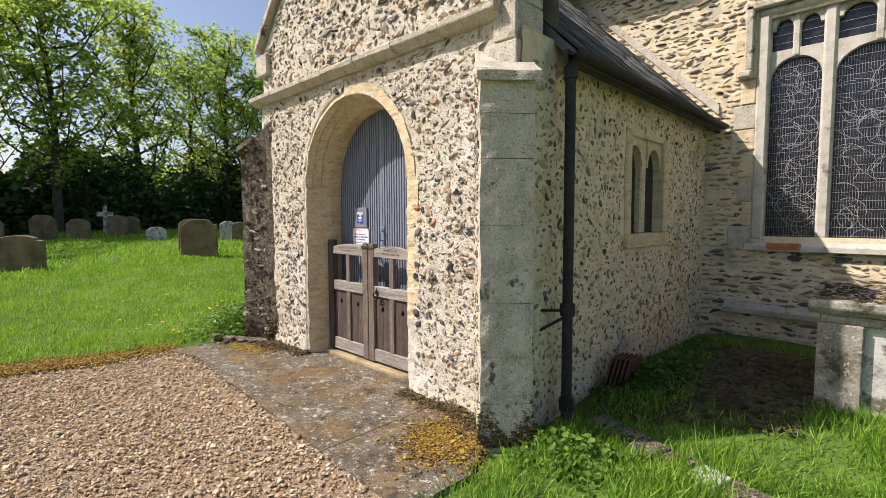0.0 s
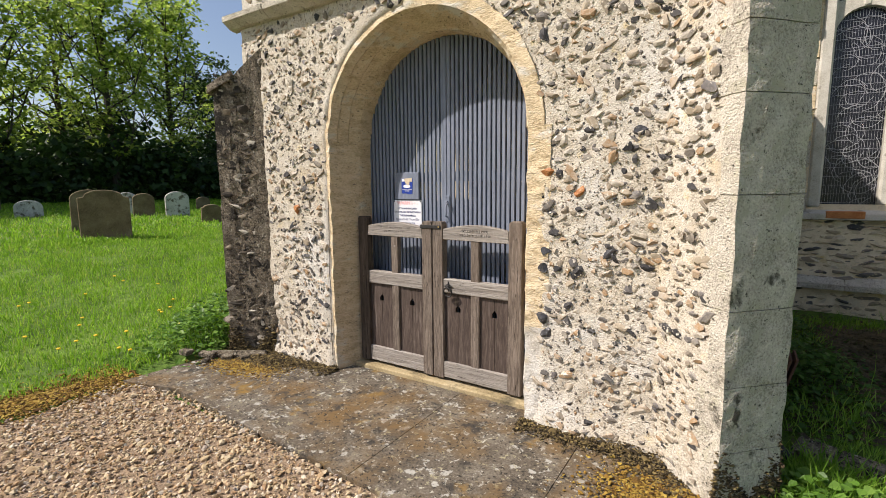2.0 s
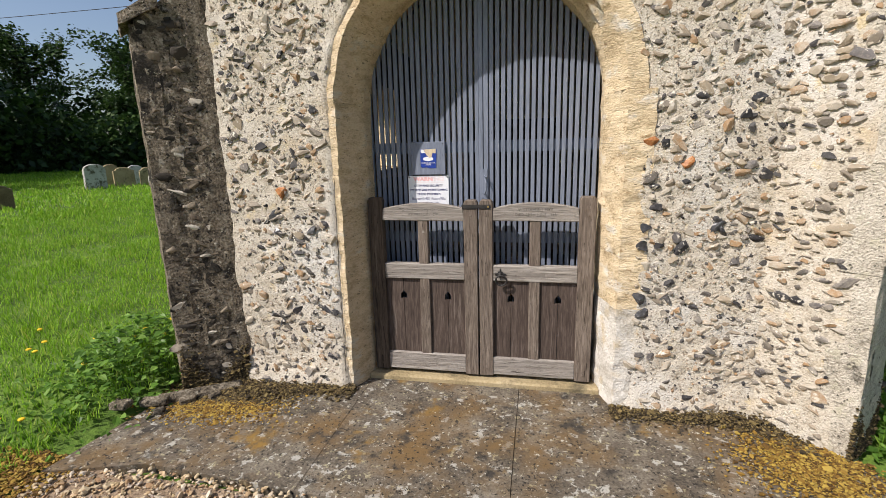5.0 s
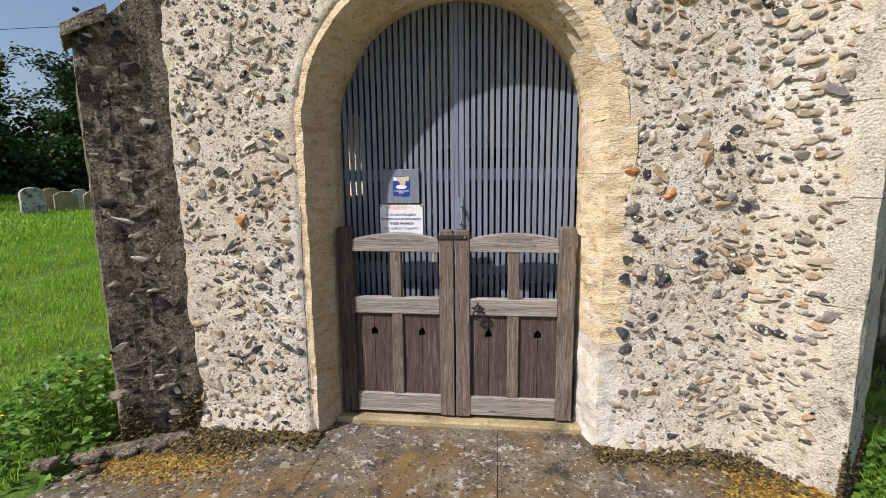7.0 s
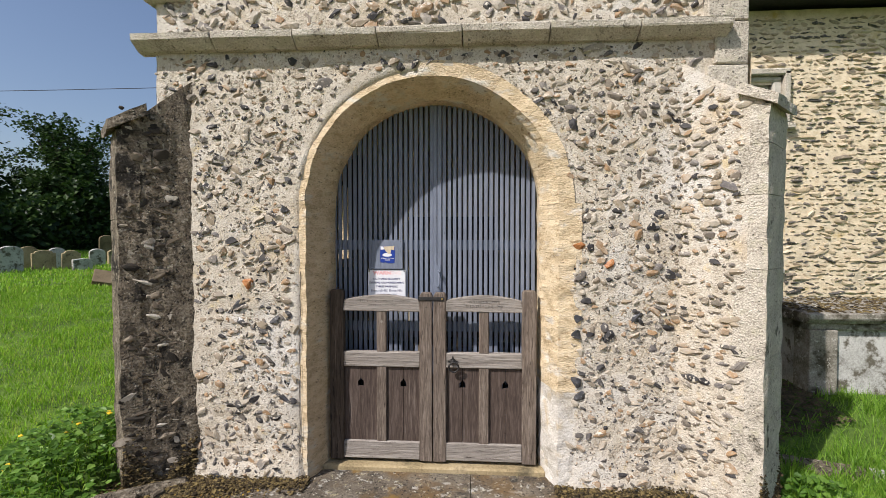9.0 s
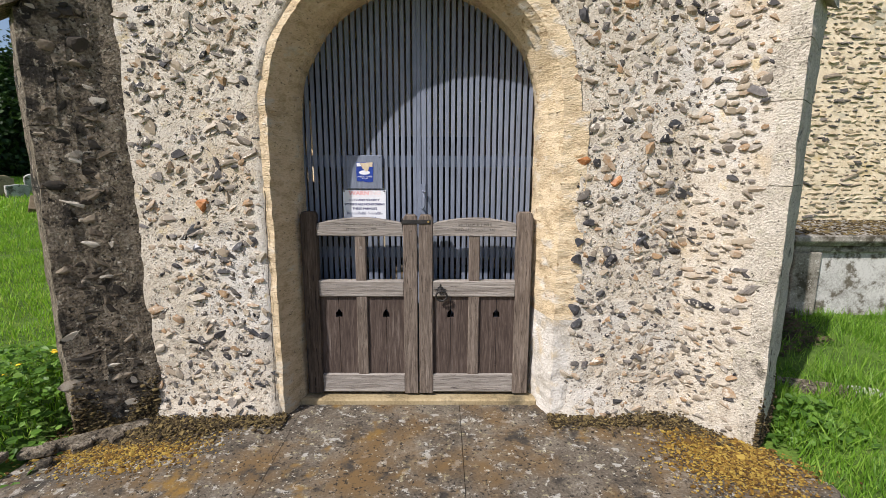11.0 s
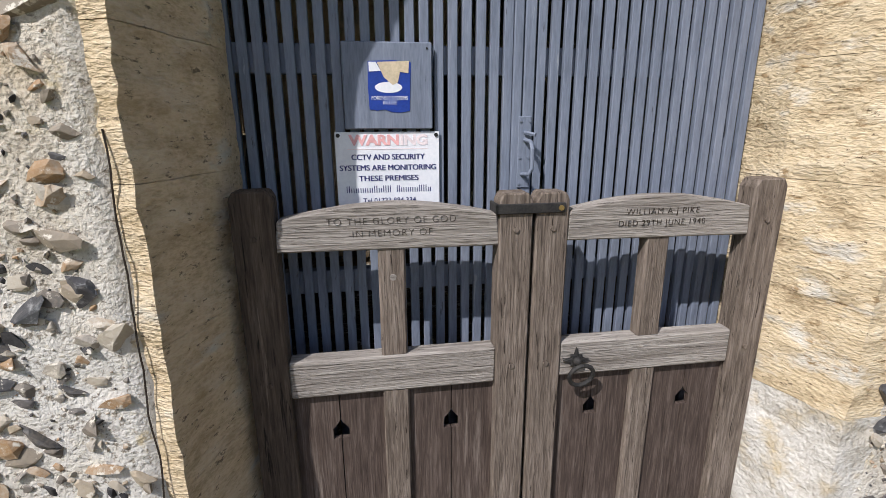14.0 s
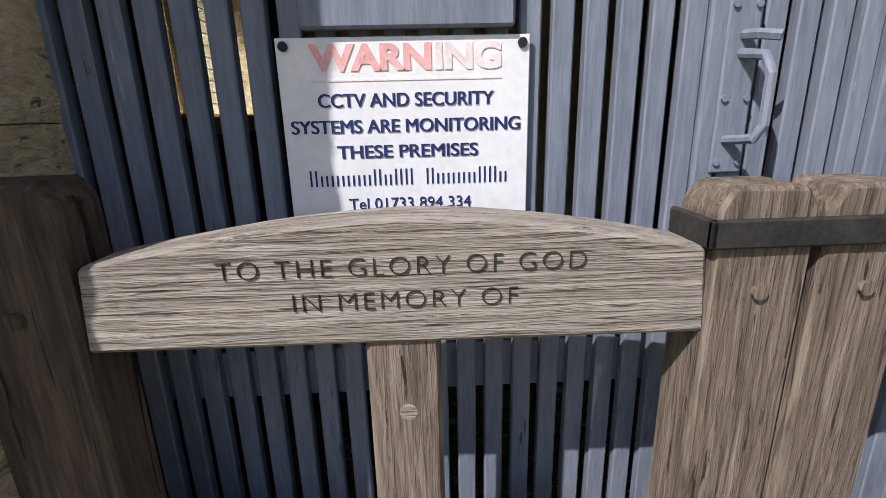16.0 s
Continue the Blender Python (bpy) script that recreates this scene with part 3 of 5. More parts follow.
for r in range(17):
    for c in range(15 if r % 2 else 16):
        y = 0.36 + c * 0.242 + (0.121 if r % 2 else 0)
        if y > NAVE - 0.1:
            continue
        d = 2.24 - r * 0.13
        ob = new("slate", slate)
        ob.parent = roof
        ob.matrix_parent_inverse = Matrix.Translation(-Vector(roof.location))
        ob.matrix_basis = Matrix.Translation((GX + d - 0.17, y, 2.74 + 2.20 - d + 0.175 + random.uniform(0, 0.006))) @ pose(0, 0, 0, 0, 45, 0) @ pose(0, 0, 0, 0, 3.0, 90 + random.uniform(-0.8, 0.8))
part("fascia", box(-0.37, -0.34, 0.12, NAVE, 2.63, 2.73, 0.003), M_IRON, roof, "dark painted eaves board")
wall_back = tagged(part("flashing", prism([(-0.36, 2.86), (GX, 5.04), (GX, 5.16), (-0.36, 2.99)], "y", NAVE - 0.03, NAVE + 0.02), M_MORTAR), "pale mortar fillet along the roof edge", "flashing", kind="structure")

gutter = thing("gutter", (-0.30, 2, 2.7), "black cast-iron eaves gutter", "gutter")
bm = bmesh.new()
prev = None
for y in (0.1, NAVE - 0.02):
    ring = [bm.verts.new((-0.28 + math.cos(a) * r, y, 2.71 + math.sin(a) * r)) for r, seq in ((0.05, range(0, 9)), (0.044, range(8, -1, -1))) for a in [math.pi + math.pi * k / 8 for k in seq]]
    if prev:
        for k in range(len(ring)):
            j = (k + 1) % len(ring)
            bm.faces.new((prev[k], prev[j], ring[j], ring[k]))
    prev = ring
part("trough", bm, M_IRON, gutter)

downpipe = thing("downpipe", (-0.35, 0.2, 0.03), "black cast-iron downpipe with collars beside the buttress", "downpipe")
part("pipe", tube([(-0.36, 0.2, 0.05), (-0.36, 0.2, 2.60), (-0.30, 0.2, 2.68)], 0.039, 14), M_IRON, downpipe)
for z, r in ((0.10, 0.055), (0.82, 0.055), (2.54, 0.052)):
    part("collar", tube([(-0.36, 0.2, z), (-0.36, 0.2, z + 0.02), (-0.36, 0.2, z + 0.07), (-0.36, 0.2, z + 0.09)], r, 14), M_IRON, downpipe)
part("bracket", tube([(-0.36, 0.2, 0.86), (-0.52, 0.05, 0.86)], 0.012, 6), M_IRON, downpipe)
part("bracket", tube([(-0.36, 0.2, 0.82), (-0.52, 0.04, 0.70)], 0.012, 6), M_IRON, downpipe)
part("shoe", tube([(-0.36, 0.2, 0.12), (-0.33, 0.18, 0.06), (-0.27, 0.16, 0.02)], 0.045, 12), M_IRON, downpipe)


# diagonal buttresses
def rough_up(bm, cuts, big, small):
    bmesh.ops.subdivide_edges(bm, edges=bm.edges[:], cuts=cuts, use_grid_fill=True)
    for v in bm.verts:
        n = noise.noise_vector(v.co * 7) * big + noise.noise_vector(v.co * 23) * small
        v.co += Vector((n.x, n.y, n.z * 0.3))
    return bm


def buttress(name, a, b, into, z_top, z_drip, courses, material, side, depth, label):
    """End face from a to b; into: the way back to the wall; depth: of the dressed end stones."""
    a, b, d = Vector((*a, 0)), Vector((*b, 0)), Vector((*into, 0)).normalized()
    t = thing(name, ((a + b) / 2)[:], label, "buttress", kind="structure")
    back = d * 0.62
    q = (b - a).normalized() * 0.006
    core = [a + q + d * 0.03, b - q + d * 0.03, b - q + back, a + q + back]
    bm = bmesh.new()
    lo = [bm.verts.new((p.x, p.y, -0.1)) for p in core]
    up = [bm.verts.new((p.x, p.y, z)) for p, z in zip(core, (z_drip, z_drip, z_top, z_top))]
    bm.faces.new(lo[::-1]), bm.faces.new(up)
    for k in range(4):
        j = (k + 1) % 4
        bm.faces.new((lo[k], lo[j], up[j], up[k]))
    part("core", rough_up(bm, 14, 0.010, 0.006), side, t)
    for i, (z0, z1) in enumerate(zip(courses, courses[1:])):
        dd = d * (depth + 0.07 * (i % 2))
        bm = prism([(p.x, p.y) for p in (a, b, b + dd, a + dd)], "z", z0 + 0.002, z1 - 0.002)
        part("dressed_stone", rough_up(bm, 5, 0.010, 0.006), material, t)
    e, o = (a - b).normalized() * 0.025, -d * 0.045
    bm = bmesh.new()
    cap = [a + e + o, b - e + o, b - e + d * 0.16, a + e + d * 0.16]
    rise = (z_top - z_drip) / 0.62
    zl = [z_drip - 0.03, z_drip - 0.03, z_drip + 0.10 * rise, z_drip + 0.10 * rise]
    lo = [bm.verts.new((p.x, p.y, z)) for p, z in zip(cap, zl)]
    up = [bm.verts.new((p.x, p.y, z)) for p, z in zip(cap, (z_drip + 0.03, z_drip + 0.03, z_drip + 0.20 * rise, z_drip + 0.20 * rise))]
    bm.faces.new(lo[::-1]), bm.faces.new(up)
    for k in range(4):
        j = (k + 1) % 4
        bm.faces.new((lo[k], lo[j], up[j], up[k]))
    part("capstone", rough_up(bm, 4, 0.012, 0.008), material, t, "sloping lichened capstone")
    return t


buttress("buttress_right", (-0.585, -0.541), (-0.337, -0.289), (-1, 1), 2.90, 2.45, [-0.1, 0.30, 0.62, 0.98, 1.50, 1.93, 2.22, 2.44], M_LIME_GREY, M_MORTAR, 0.10,
         "diagonal corner buttress of grey lichened limestone blocks")
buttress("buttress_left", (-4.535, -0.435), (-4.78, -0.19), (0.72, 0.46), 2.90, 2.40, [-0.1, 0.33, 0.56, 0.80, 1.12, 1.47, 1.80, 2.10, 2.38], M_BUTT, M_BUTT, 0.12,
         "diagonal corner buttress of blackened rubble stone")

# nave wall with its traceried window
NW0, NW1, NWZ0, NWZ1 = 0.10, 2.20, 1.27, 3.96
wall_north = thing("wall_north", (1, NAVE, 0), "flint rubble church wall in coursed rows", "wall", kind="structure")
wall_skin("mortar_face", -6.5, 8.0, -0.3, 5.0, 0.04, lambda u, v, h: (u, NAVE - h, v),
          lambda u, v: ~((u > NW0 + 0.03) & (u < NW1 - 0.03) & (v > NWZ0 + 0.03) & (v < NWZ1 - 0.03)) & ~((u > -3.2) & (u < -1.9) & (v < 2.0)), 0.016, M_MORTAR_EAST, wall_north, 21.0)
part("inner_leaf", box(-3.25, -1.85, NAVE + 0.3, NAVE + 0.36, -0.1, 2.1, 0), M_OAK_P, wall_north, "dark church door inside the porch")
for x0, x1 in ((-6.5, NW0), (NW1, 8.0)):
    part("wall_core", box(x0, x1, NAVE + 0.40, NAVE + 0.7, -0.3, 5.4, 0), M_PLASTER, wall_north)
# dark sheet added behind the window in place of the interior's shade
part("wall_core", box(NW0, NW1, NAVE + 2.0, NAVE + 2.1, -0.3, 5.4, 0), M_OAK_P, wall_north, "dark sheet standing for the unlit church interior")
part("nave_eaves", box(-6.5, 8.0, NAVE - 0.40, NAVE + 0.7, 5.06, 5.16, 0.005), M_IRON, wall_north, "dark eaves soffit")
part("nave_gutter", tube([(-6.5, NAVE - 0.42, 5.06), (8.0, NAVE - 0.42, 5.06)], 0.055, 10), M_IRON, wall_north, "dark green gutter")
part("nave_roof", prism([(NAVE - 0.4, 5.17), (NAVE + 4, 8.5), (NAVE + 4, 8.3), (NAVE - 0.2, 5.16)], "x", -6.5, 8.0), M_SLATE, wall_north)
plinth = thing("plinth", (1, NAVE, 0.4), "pale stone plinth course along the church wall", "plinth", kind="structure")
px = [-0.22, 0.45, 1.2, 1.9, 2.7, 3.5, 4.4, 5.4]
for a, b in zip(px, px[1:]):
    part("plinth_stone", prism([(NAVE + 0.02, 0.33), (NAVE - 0.10, 0.33), (NAVE - 0.11, 0.40), (NAVE + 0.02, 0.49)], "x", a + 0.003, b - 0.003, 0.006), M_LIME_GREY, plinth)

window_3 = thing("window_3", (1.15, NAVE, NWZ0), "tall three-light traceried church window behind wire guards", "window", kind="structure")
part("jamb", box(NW0 - 0.06, NW0 + 0.065, NAVE - 0.03, NAVE + 0.40, NWZ0, NWZ1, 0.02), M_LIME_PALE, window_3)
part("jamb", box(NW1 - 0.065, NW1 + 0.06, NAVE - 0.03, NAVE + 0.40, NWZ0, NWZ1, 0.02), M_LIME_PALE, window_3)
part("window_head", box(NW0 - 0.06, NW1 + 0.06, NAVE - 0.03, NAVE + 0.40, NWZ1, NWZ1 + 0.08, 0.02), M_LIME_PALE, window_3)
part("window_sill", prism([(NAVE - 0.09, 1.13), (NAVE + 0.40, 1.13), (NAVE + 0.40, 1.29), (NAVE + 0.1, 1.29), (NAVE - 0.09, 1.20)], "x", NW0 - 0.12, NW1 + 0.12, 0.008), M_LIME_PALE, window_3)
part("sill_patch", box(0.22, 0.56, NAVE - 0.10, NAVE - 0.02, 1.15, 1.23, 0.006), M_RUST, window_3, "orange rust-stained tile in the sill")
LIGHTS = [(0.415, 0.25), (1.14, 0.35), (1.865, 0.25)]
for c in (0.728, 1.552):
    part("mullion", box(c - 0.062, c + 0.062, NAVE + 0.02, NAVE + 0.22, NWZ0 + 0.02, NWZ1, 0.025), M_LIME_PALE, window_3)
for c, hw in LIGHTS:
    part("light_head", prism(head_block(c, hw, 3.20, 0.24, 3.53, hw + 0.002), "y", NAVE + 0.05, NAVE + 0.19), M_LIME_PALE, window_3)
    for k in (-1, 1):
        cc = c + k * hw / 2
        part("tracery_head", prism(head_block(cc, hw / 2 - 0.035, 3.78, 0.12, NWZ1, hw / 2), "y", NAVE + 0.05, NAVE + 0.19), M_LIME_PALE, window_3)
    part("tracery_bar", box(c - 0.035, c + 0.035, NAVE + 0.04, NAVE + 0.20, 3.44, NWZ1, 0.012), M_LIME_PALE, window_3)
    pane = part("pane", box(c - hw, c + hw, NAVE + 0.135, NAVE + 0.141, NWZ0, NWZ1 - 0.005, 0), M_GLASS_DARK, window_3, "leaded glass coloured dark for the unlit interior")
    pane.visible_shadow = False
    bm = bmesh.new()
    for i in range(26):
        z = NWZ0 + 0.05 + i * 0.10
        box(c - hw, c + hw, NAVE + 0.085, NAVE + 0.089, z, z + 0.0025, 0, bm)
    n = int(hw * 2 / 0.024)
    for i in range(1, n):
        x = c - hw + i * 2 * hw / n
        box(x - 0.0006, x + 0.0006, NAVE + 0.083, NAVE + 0.086, NWZ0 + 0.03, 3.42, 0, bm)
    part("wire_guard", bm, M_LEAD, window_3)
    bm = bmesh.new()
    for i in range(64):
        x, z = c + random.uniform(-hw, hw) * 0.9, random.uniform(1.35, 3.3)
        pts = []
        for k in range(9):
            pts.append((min(c + hw, max(c - hw, x)), NAVE + 0.125, min(3.42, max(NWZ0, z))))
            x, z = x + 0.045 * math.cos(i * 1.9 + k * 0.28) + random.uniform(-0.012, 0.012), z + 0.045 * math.sin(i * 1.9 + k * 0.28) + random.uniform(-0.012, 0.012)
        tube(pts, 0.0026, 4, bm)
    part("lead_came", bm, M_LEAD, window_3)
hood = thing("hood_mould", (1.13, NAVE, 4.0), "stone hood mould with label stops over the window", "moulding", kind="structure")
for s in (-1, 1):
    x = 1.135 + s * 1.17
    part("hood_leg", box(x - 0.045, x + 0.045, NAVE - 0.10, NAVE + 0.02, 3.34, 4.10, 0.015), M_LIME_GREY, hood)
    part("label_stop", box(x + s * 0.04 - 0.08, x + s * 0.04 + 0.08, NAVE - 0.12, NAVE + 0.02, 3.25, 3.34, 0.02), M_LIME_GREY, hood)
part("hood_top", box(-0.08, 2.35, NAVE - 0.10, NAVE + 0.02, 4.04, 4.13, 0.015), M_LIME_GREY, hood)
dress = thing("dressed_stones", (0.0, NAVE, 1.2), "irregular tan dressed stones beside the church window", "wall", kind="structure")
for i in range(9):
    z = 1.14 + i * 0.30
    w = random.uniform(0.10, 0.26)
    part("stone", box(NW0 - 0.06 - w, NW0 - 0.063, NAVE - 0.02, NAVE + 0.2, z, z + 0.29, 0.01, rough=0.006), random.choice((M_LIME, M_LIME_GREY)), dress)

# ground, slab and gravel
n = 150
gu = np.concatenate([np.linspace(-400, -14, 26), np.linspace(-13.6, 6, 120), np.linspace(7, 400, 20)])
gv = np.concatenate([np.linspace(-400, -7, 20), np.linspace(-6.8, 6, 90), np.linspace(6.5, 400, 30)])
U, Vv = np.meshgrid(gu, gv)
zz = ground(U.ravel(), Vv.ravel())
bumps = np.array([noise.noise((a * 1.3, b * 1.3, 0)) * 0.03 for a, b in zip(U.ravel(), Vv.ravel())])
path_flat = (1 - smooth((-4.5 - U.ravel()) / 0.5)) * (1 - smooth((U.ravel() + 0.6) / 0.4)) 
gravelled = smooth((-1.7 - Vv.ravel()) / 0.5) * smooth((U.ravel() + 6.2) / 0.8) * (1 - smooth((U.ravel() - 2.6) / 0.6))
path_flat = np.maximum(path_flat, gravelled)
zz = zz + bumps * (1 - path_flat) - 0.035 * path_flat - 0.01
I = np.arange(len(gu) * len(gv)).reshape(len(gv), len(gu))
q = np.stack([I[:-1, :-1], I[:-1, 1:], I[1:, 1:], I[1:, :-1]], -1).reshape(-1, 4)
me = raw("ground", np.stack([U.ravel(), Vv.ravel(), zz], 1), q)
me.shade_smooth()
tagged(part("ground", me, M_LAWN), "green churchyard lawn rising away from the path", "ground", kind="structure")

gravel_bed = tagged(part("gravel_path", prism([(-4.72, -1.2), (-4.62, -1.9), (-4.85, -2.7), (-5.2, -4.5), (-5.6, -9), (3.0, -9), (2.2, -4.2), (0.2, -2.6), (-0.42, -1.3)], "z", -0.06, -0.008), M_GRIT),
                    "bed of the tan gravel path", "path", kind="structure")
slab = thing("pavement", (-2.5, -0.7, 0), "stained lichen-spotted concrete slabs before the gate", "pavement", kind="structure")
for o in ([(-4.70, -1.29), (-4.18, -1.14), (-3.2985, -1.20), (-3.2985, -0.05), (-4.1, -0.12), (-4.6, -0.45)], [(-3.297, -1.20), (-2.263, -1.25), (-2.263, -0.05), (-3.297, -0.05)],
          [(-2.26, -1.25), (-1.30, -1.32), (-1.30, -0.05), (-2.26, -0.05)], [(-1.297, -1.32), (-0.42, -1.36), (-0.40, -0.85), (-0.62, -0.42), (-0.9, -0.1), (-1.297, -0.05)]):
    part("paving_slab", prism(o, "z", -0.06, 0.012 + random.uniform(-0.001, 0.001), 0.0015), M_CONC, slab)
tagged(part("threshold", box(-3.33, -1.74, -0.05, 0.30, -0.05, 0.050, 0.012), M_GRAVE_TAN), "worn yellow stone threshold under the gate", "threshold", kind="structure")
tagged(part("porch_floor", box(WEST + 0.4, EAST - 0.4, 0.30, NAVE + 0.3, -0.05, 0.03, 0.0), M_CONC), "dim stone floor inside the porch", "floor", kind="structure")

# ---- things ----
def lettering(text, size, centre, parent, material, stretch=1.0, name="lettering", lift=0.0006, tilt=0.0, bold=0.0, spacing=1.0):
    """A line of writing on a face turned to -y."""
    cu = bpy.data.curves.new(name, "FONT")
    cu.body, cu.size, cu.align_x, cu.align_y, cu.extrude, cu.offset = text, size, "CENTER", "CENTER", lift, bold * size
    cu.space_character = spacing
    tmp = bpy.data.objects.new(name, cu)
    scene.collection.objects.link(tmp)
    me = bpy.data.meshes.new_from_object(tmp.evaluated_get(bpy.context.evaluated_depsgraph_get()))
    bpy.data.objects.remove(tmp)
    me.transform(Matrix.Translation(centre) @ pose(0, 0, 0, 90, tilt, 0) @ Matrix.Diagonal((stretch, 1, 1, 1)))
    me.materials.clear()
    return part(name, me, material, parent)


# slatted inner doors
slat_door = thing("slatted_door", (GX, SLAT_Y, 0), "pair of blue-grey painted slatted doors filling the arch", "door")
PITCH, SW = 0.0388, 0.0256


def arch_height(x):
    d = abs(x - GX)
    return SPRING + math.sqrt(max(0.0, (R_IN + 0.03) ** 2 - d * d)) if d < R_IN + 0.03 else SPRING


for i in range(-20, 21):
    x = GX + 0.019 + i * PITCH + (0.012 if i > 0 else -0.006)
    if abs(i) == 0 or abs(x - GX) > R_IN + 0.01:
        continue
    h = arch_height(x)
    bm = box(x - SW / 2, x + SW / 2, SLAT_Y + random.uniform(-0.002, 0.002), SLAT_Y + 0.020, 0.06, h, 0.002)
    part("slat", bm, M_GREY, slat_door)
for x0, x1 in ((GX - 0.012, GX + 0.015), (GX + 0.019, GX + 0.050)):
    part("meeting_stile", box(x0, x1, SLAT_Y - 0.004, SLAT_Y + 0.05, 0.06, 2.66, 0.003), M_GREY, slat_door)
for z0, z1 in ((0.10, 0.24), (0.97, 1.04), (1.585, 1.66)):
    w = R_IN if z0 < SPRING else math.sqrt(R_IN ** 2 - (z1 - SPRING) ** 2)
    part("rail", box(GX - w, GX + w, SLAT_Y + 0.019, SLAT_Y + 0.055, z0, z1, 0.002), M_GREY, slat_door)
handle = part("handle_plate", box(GX + 0.006, GX + 0.045, SLAT_Y - 0.009, SLAT_Y - 0.004, 1.272, 1.475, 0.002), M_GREY, slat_door)
part("pull_handle", tube([(GX + 0.026, SLAT_Y - 0.008, 1.41), (GX + 0.034, SLAT_Y - 0.04, 1.405), (GX + 0.036, SLAT_Y - 0.05, 1.385), (GX + 0.036, SLAT_Y - 0.05, 1.33), (GX + 0.030, SLAT_Y - 0.045, 1.315), (GX + 0.020, SLAT_Y - 0.008, 1.312)], 0.006, 8), M_GREY, handle)
part("latch", tube([(GX + 0.026, SLAT_Y - 0.008, 1.43), (GX + 0.03, SLAT_Y - 0.03, 1.428), (GX + 0.045, SLAT_Y - 0.045, 1.424)], 0.006, 6), M_GREY, handle)
for z in (1.285, 1.36, 1.462):
    for x in (GX + 0.012, GX + 0.039):
        part("bolt", tube([(x, SLAT_Y - 0.012, z), (x, SLAT_Y - 0.008, z)], 0.004, 8), M_GREY, handle)
part("hinge_stud", tube([(GX - 0.03, SLAT_Y - 0.04, 1.125), (GX - 0.03, SLAT_Y, 1.125)], 0.014, 10), M_GREY, slat_door)

# notice board with torn sticker
board = thing("notice_board", (-2.89, SLAT_Y, 1.44), "small blue-grey painted board with a torn blue sticker", "board")
BX0, BX1 = -3.012, -2.776
part("panel", box(BX0, BX1, SLAT_Y - 0.020, SLAT_Y - 0.003, 1.442, 1.662, 0.003), M_GREY, board)
bm = prism([(-2.945, 1.493), (-2.925, 1.490), (-2.905, 1.493), (-2.885, 1.486), (-2.862, 1.485), (-2.838, 1.489), (-2.835, 1.56), (-2.833, 1.612), (-2.88, 1.617), (-2.945, 1.614), (-2.947, 1.55)], "y", SLAT_Y - 0.0215, SLAT_Y - 0.020)
sticker = part("sticker", bm, M_BLUE, board, "torn blue and white sticker")
oval = [(-2.893 + 0.036 * math.cos(a), 1.549 + 0.014 * math.sin(a)) for a in [k * math.pi / 10 for k in range(20)]]
part("oval", prism(oval, "y", SLAT_Y - 0.0222, SLAT_Y - 0.0215), M_WHITE, sticker)
part("torn_patch", prism([(-2.922, 1.612), (-2.905, 1.575), (-2.882, 1.555), (-2.868, 1.562), (-2.862, 1.588), (-2.84, 1.585), (-2.838, 1.615)], "y", SLAT_Y - 0.0228, SLAT_Y - 0.0216), M_TORN, sticker)
part("band", prism([(-2.943, 1.612), (-2.925, 1.612), (-2.912, 1.59), (-2.943, 1.588)], "y", SLAT_Y - 0.0223, SLAT_Y - 0.0216), M_WHITE, sticker)
lettering("FORENSIC SYSTEMS", 0.0135, (-2.891, SLAT_Y - 0.0218, 1.522), sticker, M_WHITE, 0.82)
lettering("IN USE", 0.0135, (-2.891, SLAT_Y - 0.0218, 1.510), sticker, M_WHITE, 0.9)
part("screw", tube([(-2.79, SLAT_Y - 0.022, 1.647), (-2.79, SLAT_Y - 0.018, 1.647)], 0.003, 8), M_IRON, board)

# warning sign
sign = thing("warning_sign", (-2.9, SLAT_Y, 1.23), "white plastic security warning sign with a sun-bleached red heading", "sign")
SX0, SX1, SY = -3.042, -2.757, SLAT_Y - 0.010
plate = part("plate", box(SX0, SX1, SY, SY + 0.004, 1.225, 1.435, 0.001), M_WHITE, sign)
sc = (SX0 + SX1) / 2
lettering("WARN", 0.037, (sc - 0.036, SY - 0.0005, 1.412), sign, M_RED, 1.18, bold=0.045)
lettering("ING", 0.037, (sc + 0.072, SY - 0.0005, 1.412), sign, M_PINK, 1.18, bold=0.045)
part("underline", box(sc - 0.11, sc + 0.11, SY - 0.0008, SY, 1.3885, 1.3905, 0), M_PINK, sign)
for text, z, st in (("CCTV AND SECURITY", 1.367, 0.97), ("SYSTEMS ARE MONITORING", 1.338, 1.0), ("THESE PREMISES", 1.309, 1.10)):
    for k in (-0.0006, 0.0006):
        lettering(text, 0.0212, (sc + k, SY - 0.0005 - k * 0.1, z), sign, M_NAVY, st)
bx = sc - 0.118
for k, tall in enumerate((1, 0, 0, 0, 0, 0, 1, 0, 1, 1, 2, 1, 0, 0, 0, 0, 1, 1, 0)):
    if tall < 2:
        for dx in (0.0, 0.0062):
            part("name_bar", box(bx + dx, bx + dx + 0.0022, SY - 0.0008, SY, 1.270, 1.270 + (0.019 if tall else 0.0125), 0), M_NAVY, sign)
    bx += 0.0126
lettering("Tel 01733 894 334", 0.0195, (sc, SY - 0.0005, 1.247), sign, M_NAVY, 1.0)
for x in (SX0 + 0.009, SX1 - 0.009):
    part("screw", tube([(x, SY - 0.003, 1.426), (x, SY + 0.001, 1.426)], 0.0055, 10), M_IRON, sign)

# oak gates
Y0, Y1 = 0.0, 0.055


def wavy(bm, amount=0.0015):
    for v in bm.verts:
        v.co += noise.noise_vector(v.co * 11) * amount
    return bm


